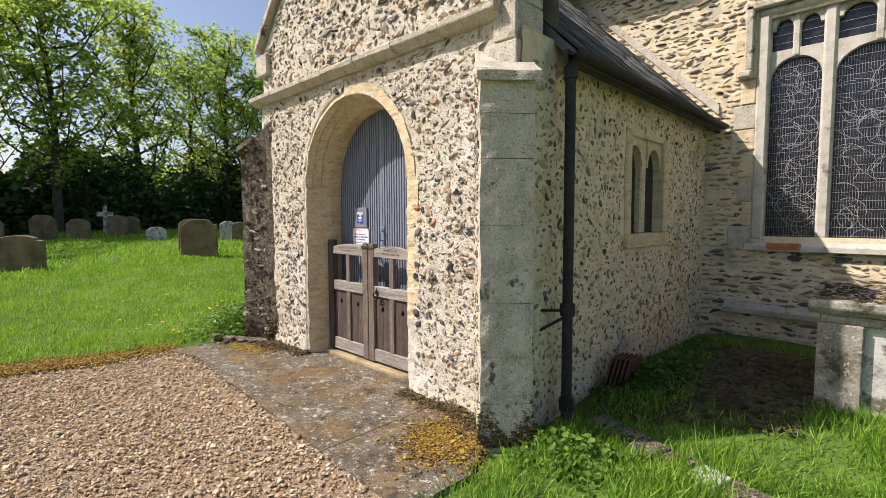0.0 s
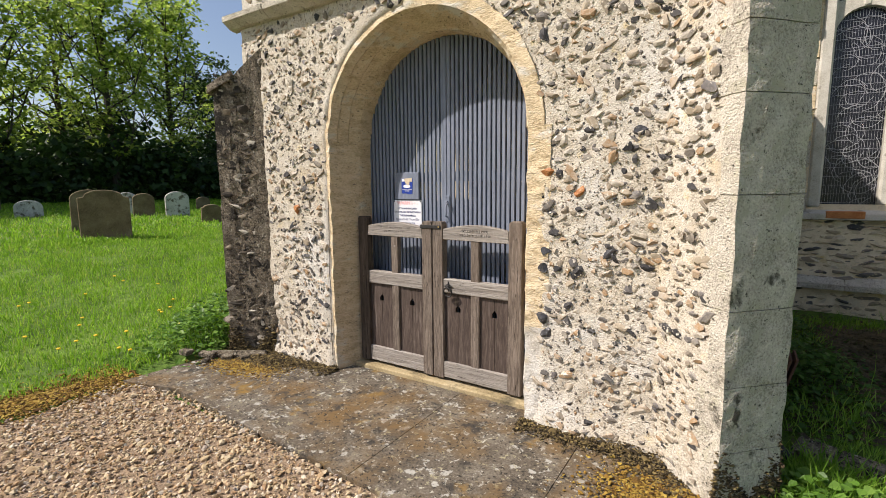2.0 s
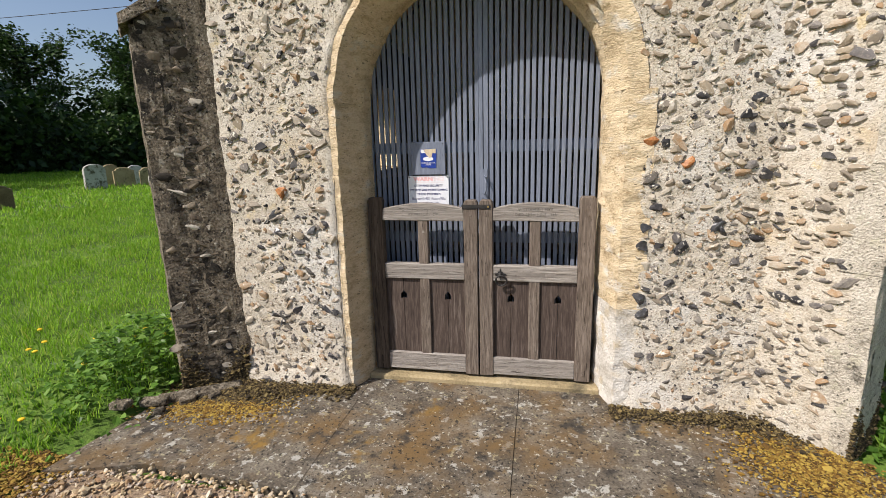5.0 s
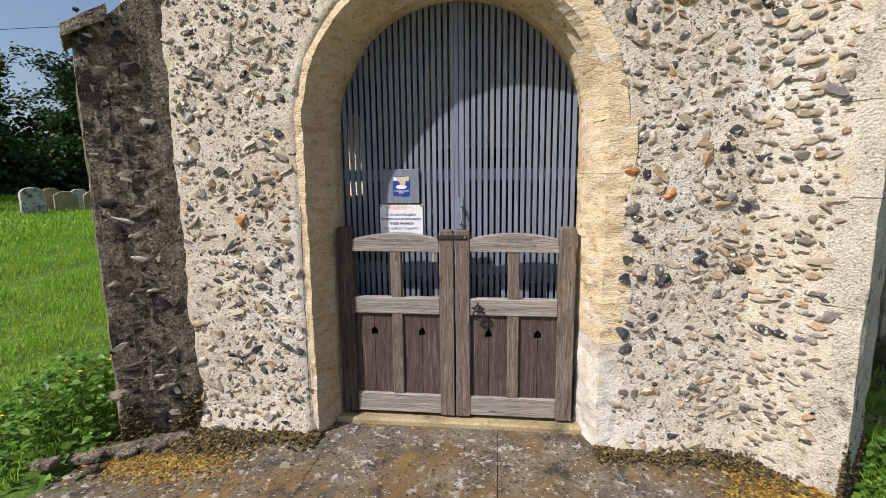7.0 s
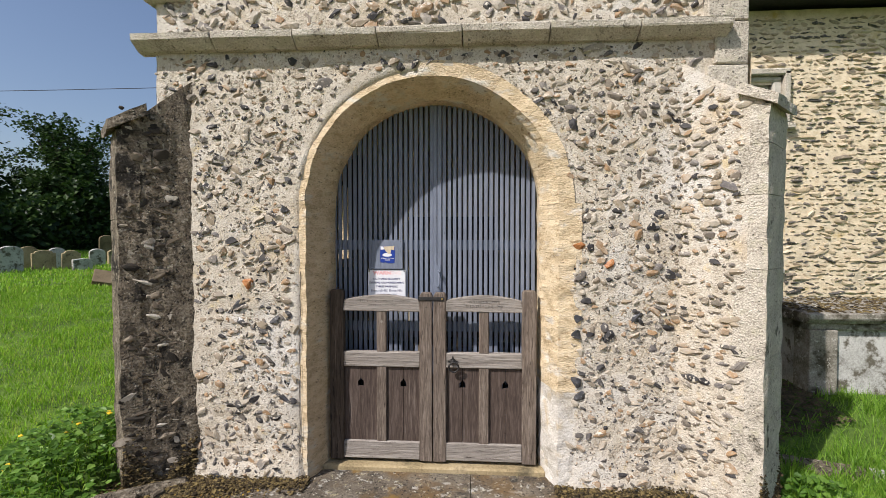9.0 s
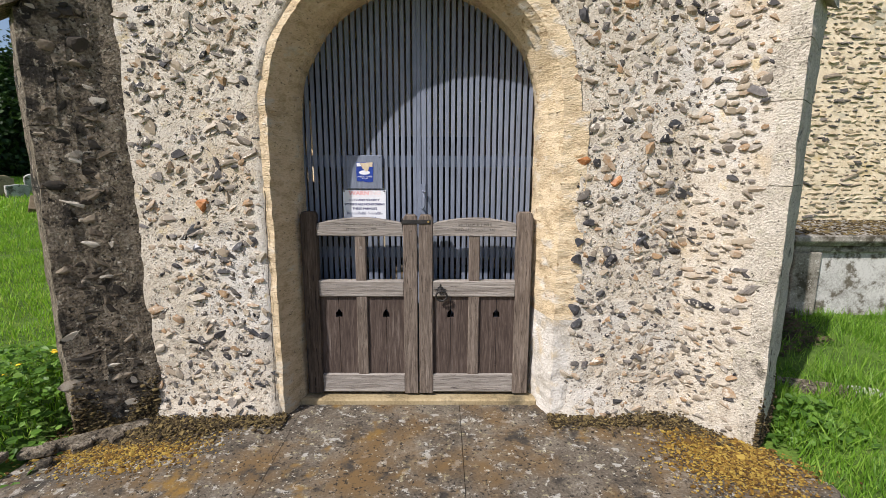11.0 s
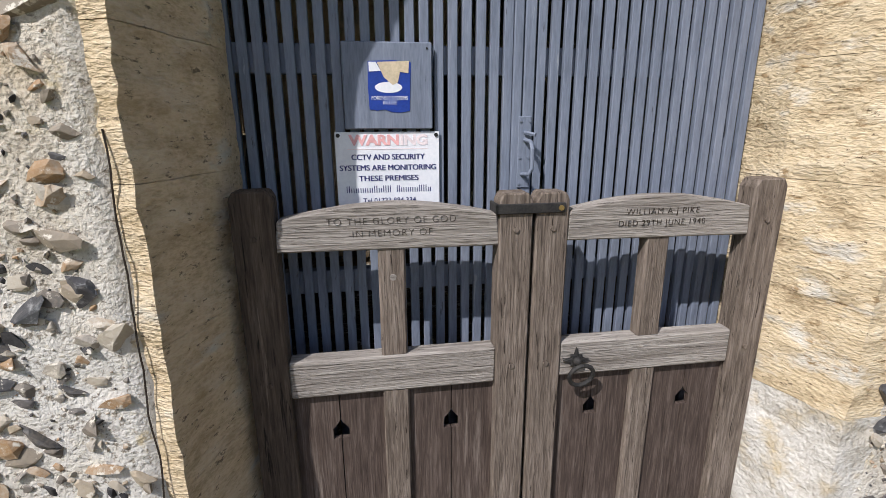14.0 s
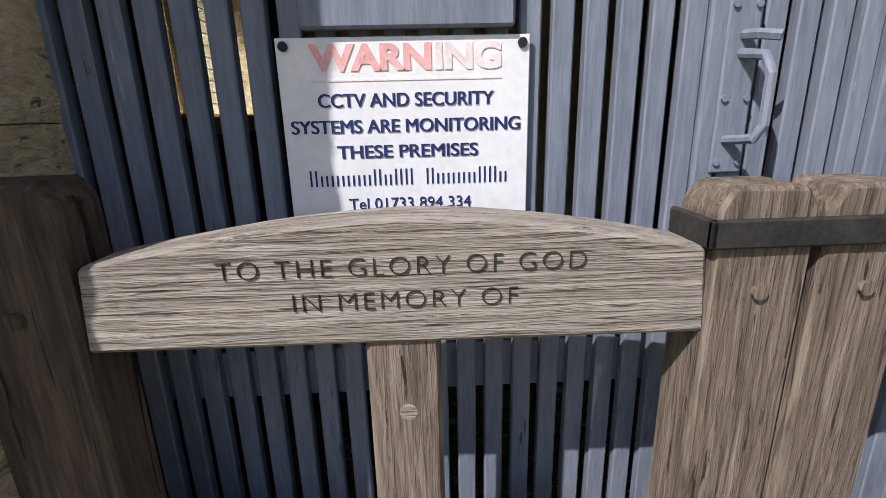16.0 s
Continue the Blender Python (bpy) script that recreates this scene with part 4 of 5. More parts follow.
def gate_leaf(xa, xb, s, label):
    """A leaf from hinge post edge xa to meeting edge xb; s: 1 when the hinge is at the low x."""
    g = thing("gate_leaf", ((xa + xb) / 2, 0.03, 0.07), label, "gate", "pair of oak gates")
    lo, hi = min(xa, xb), max(xa, xb)
    hp, mp = 0.100, 0.093
    post = (lo, lo + hp) if s > 0 else (hi - hp, hi)
    meet = (hi - mp, hi - 0.003) if s > 0 else (lo + 0.003, lo + mp)
    in0, in1 = (post[1], meet[0]) if s > 0 else (meet[1], post[0])
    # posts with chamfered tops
    for (a, b), top, m, nm in ((post, 1.305, M_OAK_SHADED if s > 0 else M_OAK_Z, "hanging_stile"), (meet, 1.285, M_OAK_Z, "meeting_stile")):
        o = [(a, 0.07), (b, 0.07), (b, top - 0.02), (b - 0.012, top), (a + 0.012, top), (a, top - 0.02)]
        ob = part(nm, wavy(prism(o, "y", Y0 - 0.004, Y1 + 0.006, 0.004)), m, g)
        for z in (1.19, 0.80, 0.12):
            part("peg", tube([((a + b) / 2, Y0 - 0.009, z), ((a + b) / 2, Y0, z)], 0.0075, 10), m, ob)
    # cambered top rail
    n = 14
    top = [(in0 + (in1 - in0) * k / n, 1.232 + 0.05 * math.sin(math.pi * (0.12 + 0.76 * k / n)) ** 1.2 - 0.015) for k in range(n + 1)]
    o = [(in0 - 0.004, 1.153), (in1 + 0.004, 1.148)] + [(x + (0.004 if k == 0 else -0.004 if k == n else 0), z) for k, (x, z) in list(enumerate(top))[::-1]]
    rail = part("top_rail", wavy(prism(o, "y", Y0, Y1, 0.004)), M_OAK_X, g, "carved grey oak top rail")
    part("mid_rail", wavy(box(in0 - 0.002, in1 + 0.002, Y0 + 0.002, Y1, 0.748, 0.856, 0.006)), M_OAK_X, g)
    part("bottom_rail", wavy(box(in0 - 0.002, in1 + 0.002, Y0 + 0.002, Y1, 0.078, 0.205, 0.005)), M_OAK_X, g)
    c = (in0 + in1) / 2 + (0.0 if s > 0 else 0.0)
    part("muntin", wavy(box(c - 0.035, c + 0.035, Y0 + 0.006, Y1 - 0.006, 0.852, 1.156, 0.005)), M_OAK_Z, g)
    part("lower_muntin", wavy(box(c - 0.036, c + 0.036, Y0 + 0.006, Y1 - 0.006, 0.20, 0.752, 0.005)), M_OAK_Z, g)
    for a, b in ((in0, c - 0.036), (c + 0.036, in1)):
        mid = (a + b) / 2
        zc, w, h = 0.620, 0.022, 0.020
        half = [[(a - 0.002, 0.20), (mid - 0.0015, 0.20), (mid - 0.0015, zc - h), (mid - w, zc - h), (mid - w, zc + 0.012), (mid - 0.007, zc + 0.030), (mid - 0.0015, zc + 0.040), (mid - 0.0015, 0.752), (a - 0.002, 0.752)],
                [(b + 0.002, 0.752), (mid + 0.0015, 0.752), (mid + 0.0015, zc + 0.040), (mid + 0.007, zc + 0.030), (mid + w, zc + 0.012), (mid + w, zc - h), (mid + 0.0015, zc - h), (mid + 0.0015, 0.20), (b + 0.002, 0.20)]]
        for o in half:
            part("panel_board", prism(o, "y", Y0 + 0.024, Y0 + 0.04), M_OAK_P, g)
    return g, rail, (in0 + in1) / 2


gate_l, rail_l, cl = gate_leaf(-3.283, -2.537, 1, "weathered oak gate leaf carved with a dedication")
gate_r, rail_r, cr_ = gate_leaf(-1.802, -2.533, -1, "weathered oak gate leaf with an iron ring handle")
lettering("TO THE GLORY OF GOD", 0.0245, (cl + 0.004, -0.0008, 1.2245), rail_l, M_DARK, 1.04, lift=0.001, bold=-0.030, spacing=1.16)
lettering("IN MEMORY OF", 0.0245, (cl + 0.004, -0.0008, 1.1930), rail_l, M_DARK, 1.05, lift=0.001, bold=-0.030, spacing=1.16)
lettering("WILLIAM A J PIKE", 0.0245, (cr_, -0.0008, 1.2245), rail_r, M_DARK, 1.0, lift=0.001, bold=-0.030, spacing=1.16)
lettering("DIED 29TH JUNE 1940", 0.0245, (cr_, -0.0008, 1.1930), rail_r, M_DARK, 0.95, lift=0.001, bold=-0.030, spacing=1.16)
strap = part("strap", box(-2.640, -2.455, -0.012, -0.005, 1.232, 1.258, 0.002), M_IRON, gate_l, "black iron strap across both leaves")
part("strap_return", box(-2.640, -2.633, -0.012, 0.06, 1.232, 1.258, 0.002), M_IRON, strap)
part("brass_screw", tube([(-2.468, -0.016, 1.245), (-2.468, -0.010, 1.245)], 0.007, 10), M_BRASS, strap)
knot = part("knot", tube([(-2.905, 0.005, 1.075), (-2.905, 0.010, 1.075)], 0.009, 10), M_OAK_X, gate_l)
RXC, RZC = -2.392, 0.800
star = []
for k in range(16):
    a, r = k * math.pi / 8, (0.040 if k % 4 == 0 else 0.024 if k % 2 == 0 else 0.017)
    star.append((RXC + r * math.sin(a), RZC + r * math.cos(a)))
rose = prism(star, "y", -0.007, 0.002, 0.001)
bmesh.ops.create_uvsphere(rose, u_segments=10, v_segments=6, radius=0.013, matrix=Matrix.Translation((RXC, -0.012, RZC)))
rose_ob = part("rose", rose, M_IRON, gate_r, "black iron flower-shaped rose")
part("ring_handle", tube([(RXC + 0.008 + 0.035 * math.sin(a), -0.026 - 0.010 * math.cos(a), RZC - 0.038 + 0.036 * math.cos(a)) for a in [k * math.pi / 10 for k in range(21)]], 0.0065, 8), M_IRON, rose_ob)


# headstones
def headstone(x, y, w, h, thick, form, material, label, turn=0, lean=0):
    n = 10
    if form == "round":
        top = [(w / 2 * math.cos(a), h - w / 2 * 0.6 + w / 2 * 0.6 * math.sin(a)) for a in [k * math.pi / n for k in range(n + 1)]]
    elif form == "shoulder":
        top = [(w / 2, h * 0.84), (w * 0.38, h * 0.86), (w * 0.34, h * 0.93)] + [(w * 0.30 * math.cos(a), h * 0.93 + h * 0.07 * math.sin(a)) for a in [k * math.pi / n for k in range(1, n)]] + [(-w * 0.34, h * 0.93), (-w * 0.38, h * 0.86), (-w / 2, h * 0.84)]
    elif form == "cross":
        top = [(w * 0.12, h * 0.5), (w * 0.12, h * 0.62), (w / 2, h * 0.62), (w / 2, h * 0.78), (w * 0.12, h * 0.78), (w * 0.12, h), (-w * 0.12, h), (-w * 0.12, h * 0.78), (-w / 2, h * 0.78), (-w / 2, h * 0.62), (-w * 0.12, h * 0.62), (-w * 0.12, h * 0.5)]
    else:
        top = [(w / 2, h * 0.93), (0, h), (-w / 2, h * 0.93)]
    base = [(-w / 2, -0.15), (w / 2, -0.15)] if form != "cross" else [(-w * 0.15, -0.15), (w * 0.15, -0.15)]
    bm = prism(base + top, "y", -thick / 2, thick / 2, 0.012)
    z = float(ground(x, y))
    bmesh.ops.transform(bm, matrix=pose(x, y, z, lean, 0, turn), verts=bm.verts[:])
    ob = part("headstone", bm, material)
    tagged(ob, label, "headstone", "churchyard headstones")


FACE_E = 62
L1, L2, L3, L4 = "brown weathered headstone with a shouldered top in the lawn", "round-topped grey headstone in the lawn", "pale lichened headstone in the lawn", "headstone with a shaped top, sunlight put into its tan colour"
headstone(-10.75, 1.10, 0.80, 0.90, 0.14, "shoulder", M_GRAVE, L1, FACE_E)
headstone(-12.3, 1.43, 0.66, 0.88, 0.10, "round", M_GRAVE, L2, FACE_E, -4)
headstone(-11.4, -2.11, 0.84, 0.70, 0.20, "shoulder", M_GRAVE, "broad low brown headstone in the lawn", FACE_E)
for x, y, w, h, f, m, lb in ((-21.5, -0.75, 0.85, 0.95, "shoulder", M_GRAVE, L1), (-20.6, 0.15, 0.75, 0.75, "round", M_GRAVE, L2), (-24.0, 1.6, 0.6, 1.25, "cross", M_GRAVE_PALE, "stone cross among the headstones"),
                             (-22.5, 1.75, 0.8, 0.85, "shoulder", M_GRAVE, L1), (-22.8, 2.3, 0.7, 0.8, "round", M_GRAVE, L2), (-18.2, 2.1, 0.66, 0.5, "round", M_GRAVE_PALE, L3),
                             (-16.27, 4.35, 0.58, 0.70, "round", M_GRAVE, L2), (-17.0, 4.2, 0.56, 0.72, "round", M_GRAVE_PALE, L3), (-15.46, 4.95, 0.66, 0.76, "round", M_GRAVE_PALE, "white lichened round-topped headstone in the lawn"),
                             (-12.49, 4.26, 0.50, 0.46, "shoulder", M_GRAVE, "small tilted dark headstone in the lawn"), (-18.16, 7.35, 0.48, 0.48, "round", M_GRAVE, L2), (-20.9, -2.2, 0.8, 0.9, "round", M_GRAVE, L2),
                             (-14.93, 8.66, 0.58, 0.72, "round", M_GRAVE_PALE, "white lichened round-topped headstone in the lawn"), (-14.79, 9.53, 0.56, 0.58, "shoulder", M_GRAVE_TAN, L4), (-15.7, 9.95, 0.50, 0.66, "shoulder", M_GRAVE_TAN, L4),
                             (-15.2, 10.40, 0.42, 0.62, "round", M_GRAVE_PALE, L3), (-14.46, 10.10, 0.46, 0.56, "shoulder", M_GRAVE_TAN, L4), (-13.8, 9.76, 0.50, 0.34, "flat", M_GRAVE_PALE, "low square grey headstone in the lawn"),
                             (-14.5, 11.12, 0.44, 0.58, "round", M_GRAVE_PALE, L3), (-15.8, 13.1, 0.48, 1.0, "round", M_GRAVE, "tall dark round-topped headstone"), (-14.7, 12.1, 0.40, 0.52, "round", M_GRAVE_TAN, L4)):
    headstone(x, y, w, h, 0.11, f, m, lb, FACE_E + random.uniform(-12, 12), random.uniform(-5, 5))
bm = box(-0.45, 0.45, -0.3, 0.3, 0, 0.10, 0.01)
bmesh.ops.transform(bm, matrix=pose(-10.2, 6.6, float(ground(-10.2, 6.6)) + 0.06, 22, 12, 40), verts=bm.verts[:])
tagged(part("fallen_slab", bm, M_GRAVE), "fallen dark grave slab tilted in the grass", "grave slab")

# chest tomb
tomb = thing("chest_tomb", (1.9, 1.9, 0.12), "grey stone chest tomb with a moss-covered lid", "tomb")
part("lid", wavy(prism([(1.40 - 0.02, 0.85), (2.55, 0.85), (2.60, 0.90), (2.60, 0.955), (1.34, 0.955), (1.34, 0.90)], "x", 0.98, 2.95, 0.008), 0.006), M_TOMB, tomb)
part("cornice", box(1.04, 2.9, 1.42, 2.5, 0.78, 0.852, 0.012), M_TOMB, tomb)
for x, y in ((1.03, 1.40), (2.63, 1.40), (1.03, 2.25), (2.63, 2.25)):
    part("corner_pier", box(x, x + 0.26, y, y + 0.24, 0.02, 0.785, 0.01), M_TOMB, tomb)
part("side_panel", box(1.25, 2.7, 1.46, 1.56, 0.05, 0.785, 0.01), M_GRAVE_PALE, tomb)
part("end_panel", box(1.08, 1.16, 1.60, 2.30, 0.05, 0.785, 0.01), M_GRAVE_PALE, tomb)
npos = 1500
P = np.stack([RNG.uniform(1.0, 2.9, npos), RNG.uniform(1.40, 2.55, npos), np.full(npos, 0.957)], 1)
part("moss", strew("moss", ICO1, P, RNG.uniform(0.008, 0.03, (npos, 1)) * np.array([[1.2, 1.2, 0.4]]), turns(npos, 0.3), 0.15), M_MOSS_DARK, tomb, "green-brown moss on the lid")
tomb.location.x -= 0.05

# clay tiles stacked against the wall
for i in range(5):
    bm = box(-0.12, 0.12, -0.008, 0.008, 0, 0.30, 0.003)
    bmesh.ops.transform(bm, matrix=pose(-0.40 + i * 0.035, 1.02 + i * 0.012, float(ground(-0.3, 1.05)) - 0.03, 0, 0, 90) @ pose(0, 0, 0, 14, 0, 0), verts=bm.verts[:])
    tagged(part("clay_tile", bm, M_TILE), "old red-brown clay tile leaning on the porch wall", "tile", "stack of clay tiles")

# drain channel stones
drain = thing("drain_edging", (0.2, 0.2, 0), "dark stone drain edging running from the downpipe", "drain", kind="structure")
for i in range(6):
    t0 = i / 6
    x, y = -0.22 + 1.15 * t0, 0.36 - 0.36 * t0
    bm = box(0, 0.185, -0.10, 0.10, -0.06, 0.025, 0.008, rough=0.003)
    bmesh.ops.transform(bm, matrix=pose(x, y, float(ground(x, y)) + 0.005, 0, 0, -17), verts=bm.verts[:])
    part("edging_stone", bm, M_GRAVE_PALE if i == 4 else M_BUTT, drain)


# trees
def tree(x, y, h, spread, leaf_mat, count, label, seed, bare=0.3):
    rnd = random.Random(seed)
    z0 = float(ground(x, y)) - 0.1
    t = thing("tree", (x, y, z0), label, "tree", "trees round the churchyard")
    bm = bmesh.new()
    top = Vector((x + rnd.uniform(-0.6, 0.6), y + rnd.uniform(-0.6, 0.6), z0 + h * 0.92))
    base = Vector((x, y, z0))
    mid = base.lerp(top, 0.5) + Vector((rnd.uniform(-0.3, 0.3), rnd.uniform(-0.3, 0.3), 0))
    tube([base, base.lerp(mid, 0.5), mid, mid.lerp(top, 0.5), top], h * 0.018, 8, bm, 0.15)
    tips = []
    for i in range(26):
        f = bare * 0.6 + (0.95 - bare * 0.6) * i / 26
        p = base.lerp(mid, f * 2) if f < 0.5 else mid.lerp(top, f * 2 - 1)
        a = i * 2.4 + rnd.uniform(-0.4, 0.4)
        ln = spread * (1.05 - 0.75 * max(0, f - 0.35)) * rnd.uniform(0.6, 1.1)
        d = Vector((math.cos(a), math.sin(a), rnd.uniform(0.35, 0.95))).normalized()
        q1, q2 = p + d * ln * 0.5, p + d * ln * 0.85 + Vector((rnd.uniform(-0.3, 0.3), rnd.uniform(-0.3, 0.3), 0.35 * ln))
        tube([p, q1, q2], h * 0.0055, 5, bm, 0.2)
        tips += [(q1, 0.8), (q2, 1.0), (p.lerp(q1, 0.5), 0.6)]
        for _ in range(3):
            q3 = q1.lerp(q2, rnd.random()) + Vector((rnd.uniform(-1, 1), rnd.uniform(-1, 1), rnd.uniform(0, 1.1))) * ln * 0.4
            tube([q1.lerp(q2, 0.3), q3], h * 0.002, 4, bm, 0.3)
            tips.append((q3, 0.7))
    part("trunk", bm, M_BARK, t)
    c = np.array([q[:] for q, _ in tips])
    w = np.array([s for _, s in tips])
    k = RNG.integers(0, len(c), count)
    pos = c[k] + RNG.normal(0, 0.30, (count, 3)) * (spread / 3.2) * np.array([1.2, 1.2, 0.75]) * w[k][:, None]
    leaf = (np.array([(0, -0.5, 0), (0.33, -0.05, 0.06), (0, 0.6, -0.04), (-0.33, -0.05, 0.06)]), np.array([(0, 1, 2), (0, 2, 3)]))
    s = RNG.uniform(0.14, 0.30, (count, 1)) * np.ones((1, 3))
    part("crown", strew("crown", leaf, pos, s, turns(count, 0.9)), leaf_mat, t)


TL = "broadleaf tree in fresh yellow-green spring leaf"
for i, (x, y, h, sp, m, cnt) in enumerate(((-26.5, -5.5, 12.5, 4.2, M_LEAF, 7500), (-26, 0.2, 12.0, 4.0, M_LEAF, 7500), (-28, 4.2, 12.5, 3.6, M_LEAF, 6000), (-27, 8.2, 12.0, 3.4, M_LEAF, 5500),
                                           (-29, 12.2, 12.5, 3.4, M_LEAF, 6000), (-22.5, -9.5, 11.5, 4.2, M_LEAF, 6500), (-31, -3, 13.0, 4.2, M_LEAF, 4500), (-32, 8, 12.0, 4.2, M_LEAF, 4500),
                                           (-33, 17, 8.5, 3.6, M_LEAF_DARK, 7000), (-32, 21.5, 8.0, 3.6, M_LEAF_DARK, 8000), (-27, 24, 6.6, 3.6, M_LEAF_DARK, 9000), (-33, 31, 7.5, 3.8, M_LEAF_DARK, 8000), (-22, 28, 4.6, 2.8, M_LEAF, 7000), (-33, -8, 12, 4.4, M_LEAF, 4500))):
    tree(x, y, h, sp, m, cnt, TL if m is M_LEAF else "dark green leafy tree at the churchyard edge", 40 + i)

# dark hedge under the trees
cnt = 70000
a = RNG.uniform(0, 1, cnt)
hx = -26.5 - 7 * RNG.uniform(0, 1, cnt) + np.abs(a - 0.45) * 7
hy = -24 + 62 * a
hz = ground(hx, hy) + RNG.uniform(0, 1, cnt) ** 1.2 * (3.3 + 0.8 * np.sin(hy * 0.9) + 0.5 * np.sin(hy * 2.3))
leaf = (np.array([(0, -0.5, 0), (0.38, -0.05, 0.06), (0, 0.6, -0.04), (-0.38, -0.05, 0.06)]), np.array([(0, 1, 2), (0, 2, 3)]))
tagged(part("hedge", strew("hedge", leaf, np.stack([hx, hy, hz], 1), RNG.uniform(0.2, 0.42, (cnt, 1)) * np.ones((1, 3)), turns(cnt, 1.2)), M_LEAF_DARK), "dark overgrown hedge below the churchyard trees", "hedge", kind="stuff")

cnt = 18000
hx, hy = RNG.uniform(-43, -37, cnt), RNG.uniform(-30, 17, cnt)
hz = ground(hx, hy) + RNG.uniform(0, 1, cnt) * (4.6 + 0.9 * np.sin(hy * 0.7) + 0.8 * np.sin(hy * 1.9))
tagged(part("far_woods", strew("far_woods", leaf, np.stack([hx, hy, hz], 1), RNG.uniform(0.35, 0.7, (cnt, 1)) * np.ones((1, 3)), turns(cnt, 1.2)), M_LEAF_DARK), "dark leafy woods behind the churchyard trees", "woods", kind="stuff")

# overhead wire
pole = tagged(part("utility_pole", tube([(12.0, 25.76, 0.0), (12.0, 25.76, 6.0), (12.0, 25.76, 11.75)], 0.14, 10, taper=0.7), M_BARK), "brown wooden pole that carries the overhead cable", "pole")
cable = tube([(-60 + i * 6.0, 26.0 - 0.02 * i, 11.2 + 0.012 * (i - 6) ** 2) for i in range(13)], 0.02, 6)
tagged(part("overhead_cable", cable, M_IRON), "thin black overhead cable across the sky", "cable")

# ---- flints, gravel, grass, moss ----
def flints(u0, u1, v0, v1, spacing, size, flat, keep, course=0.0):
    """Jittered rows of flints on a face: centres and half sizes."""
    nu, nv = int((u1 - u0) / spacing), int((v1 - v0) / (spacing * 0.82))
    U, Vv = np.meshgrid(np.arange(nu), np.arange(nv))
    u = u0 + (U + 0.5 * (Vv % 2) + RNG.uniform(-0.40, 0.40, U.shape)) * spacing
    v = v0 + (Vv + RNG.uniform(-0.40, 0.40, U.shape) * (1 - course)) * spacing * 0.82
    u, v = u.ravel(), v.ravel()
    k = keep(u, v) & (RNG.uniform(0, 1, u.shape) > 0.10)
    u, v = u[k], v[k]
    r = size * RNG.lognormal(0, 0.45, len(u))
    r = np.clip(r, size * 0.45, size * 1.9)
    sc = np.stack([r * RNG.uniform(0.85, 1.7, len(u)) * (1 + 0.35 * course), r * RNG.uniform(0.6, 0.95, len(u)) * (1 - 0.2 * course), r * flat], 1)
    return u, v, sc


def wall_turn(n, basis, roll=0.5):
    """Flint axes (along, up, out) set in a wall with basis columns, rolled a little."""
    a = RNG.normal(0, roll, n)
    z, o = np.zeros(n), np.ones(n)
    r = np.stack([np.cos(a), -np.sin(a), z, np.sin(a), np.cos(a), z, z, z, o], 1).reshape(n, 3, 3)
    return np.einsum("ij,njk->nik", np.array(basis), r)


FB = [[1, 0, 0], [0, 0, -1], [0, 1, 0]]
FB_T = np.array([[1, 0, 0], [0, 0, -1.0], [0, 1, 0]])
def bare_patch(u, v):
    """False where mortar was smeared over the flints."""
    d = np.array([noise.noise((a * 2.6, b * 2.6, 31)) for a, b in zip(u, v)])
    return RNG.uniform(0, 1, len(u)) > 0.10 + 1.3 * np.maximum(0, d - 0.08)


# porch front: along x, up z, out -y
u, v, sc = flints(-4.40, -0.70, 0.02, 2.935, 0.0500, 0.0218, 0.46, lambda a, b: bare_patch(a, b) & arch_clear(a, b, np.where(a < GX, 0.07, 0.10) + 0.04 * np.sin(b * 17)) & ((a > -4.16) | (b > 2.62)) & ((a < -0.92) | (b > 2.80)))
pos = np.stack([u, FACE - 0.001 - skin_relief(u, v, 1.0, 0.015) - 0.06 * smooth((0.25 - v) / 0.4) + RNG.uniform(-0.004, 0.004, len(u)), v], 1)
near = (v > 0.2) & (v < 1.75) & (np.abs(u - GX) < 1.35)
idx = np.where(near)[0][:290]
mask = np.ones(len(u), bool)
mask[idx] = False
rot = wall_turn(len(u), FB_T)
flint_wall = part("flint_facing", strew("flint_facing", ICO2, pos[mask], sc[mask], rot[mask], 0.10), M_FLINT, wall_south)
flint_wall["kind"] = "stuff"
forms = []
for k in range(14):
    f = raw("flint", knap(ICO2[0][None], 1)[0], ICO2[1], flat=True)
    f.materials.append(M_FLINT_ONE)
    forms.append(f)
for i in idx:
    ob = new("flint", forms[int(RNG.integers(0, 14))])
    ob.parent = wall_south
    ob.matrix_parent_inverse = Matrix.Translation(-Vector(wall_south.location))
    ob.matrix_basis = Matrix.Translation(pos[i]) @ Matrix(rot[i].tolist()).to_4x4() @ Matrix.Diagonal((*sc[i], 1))
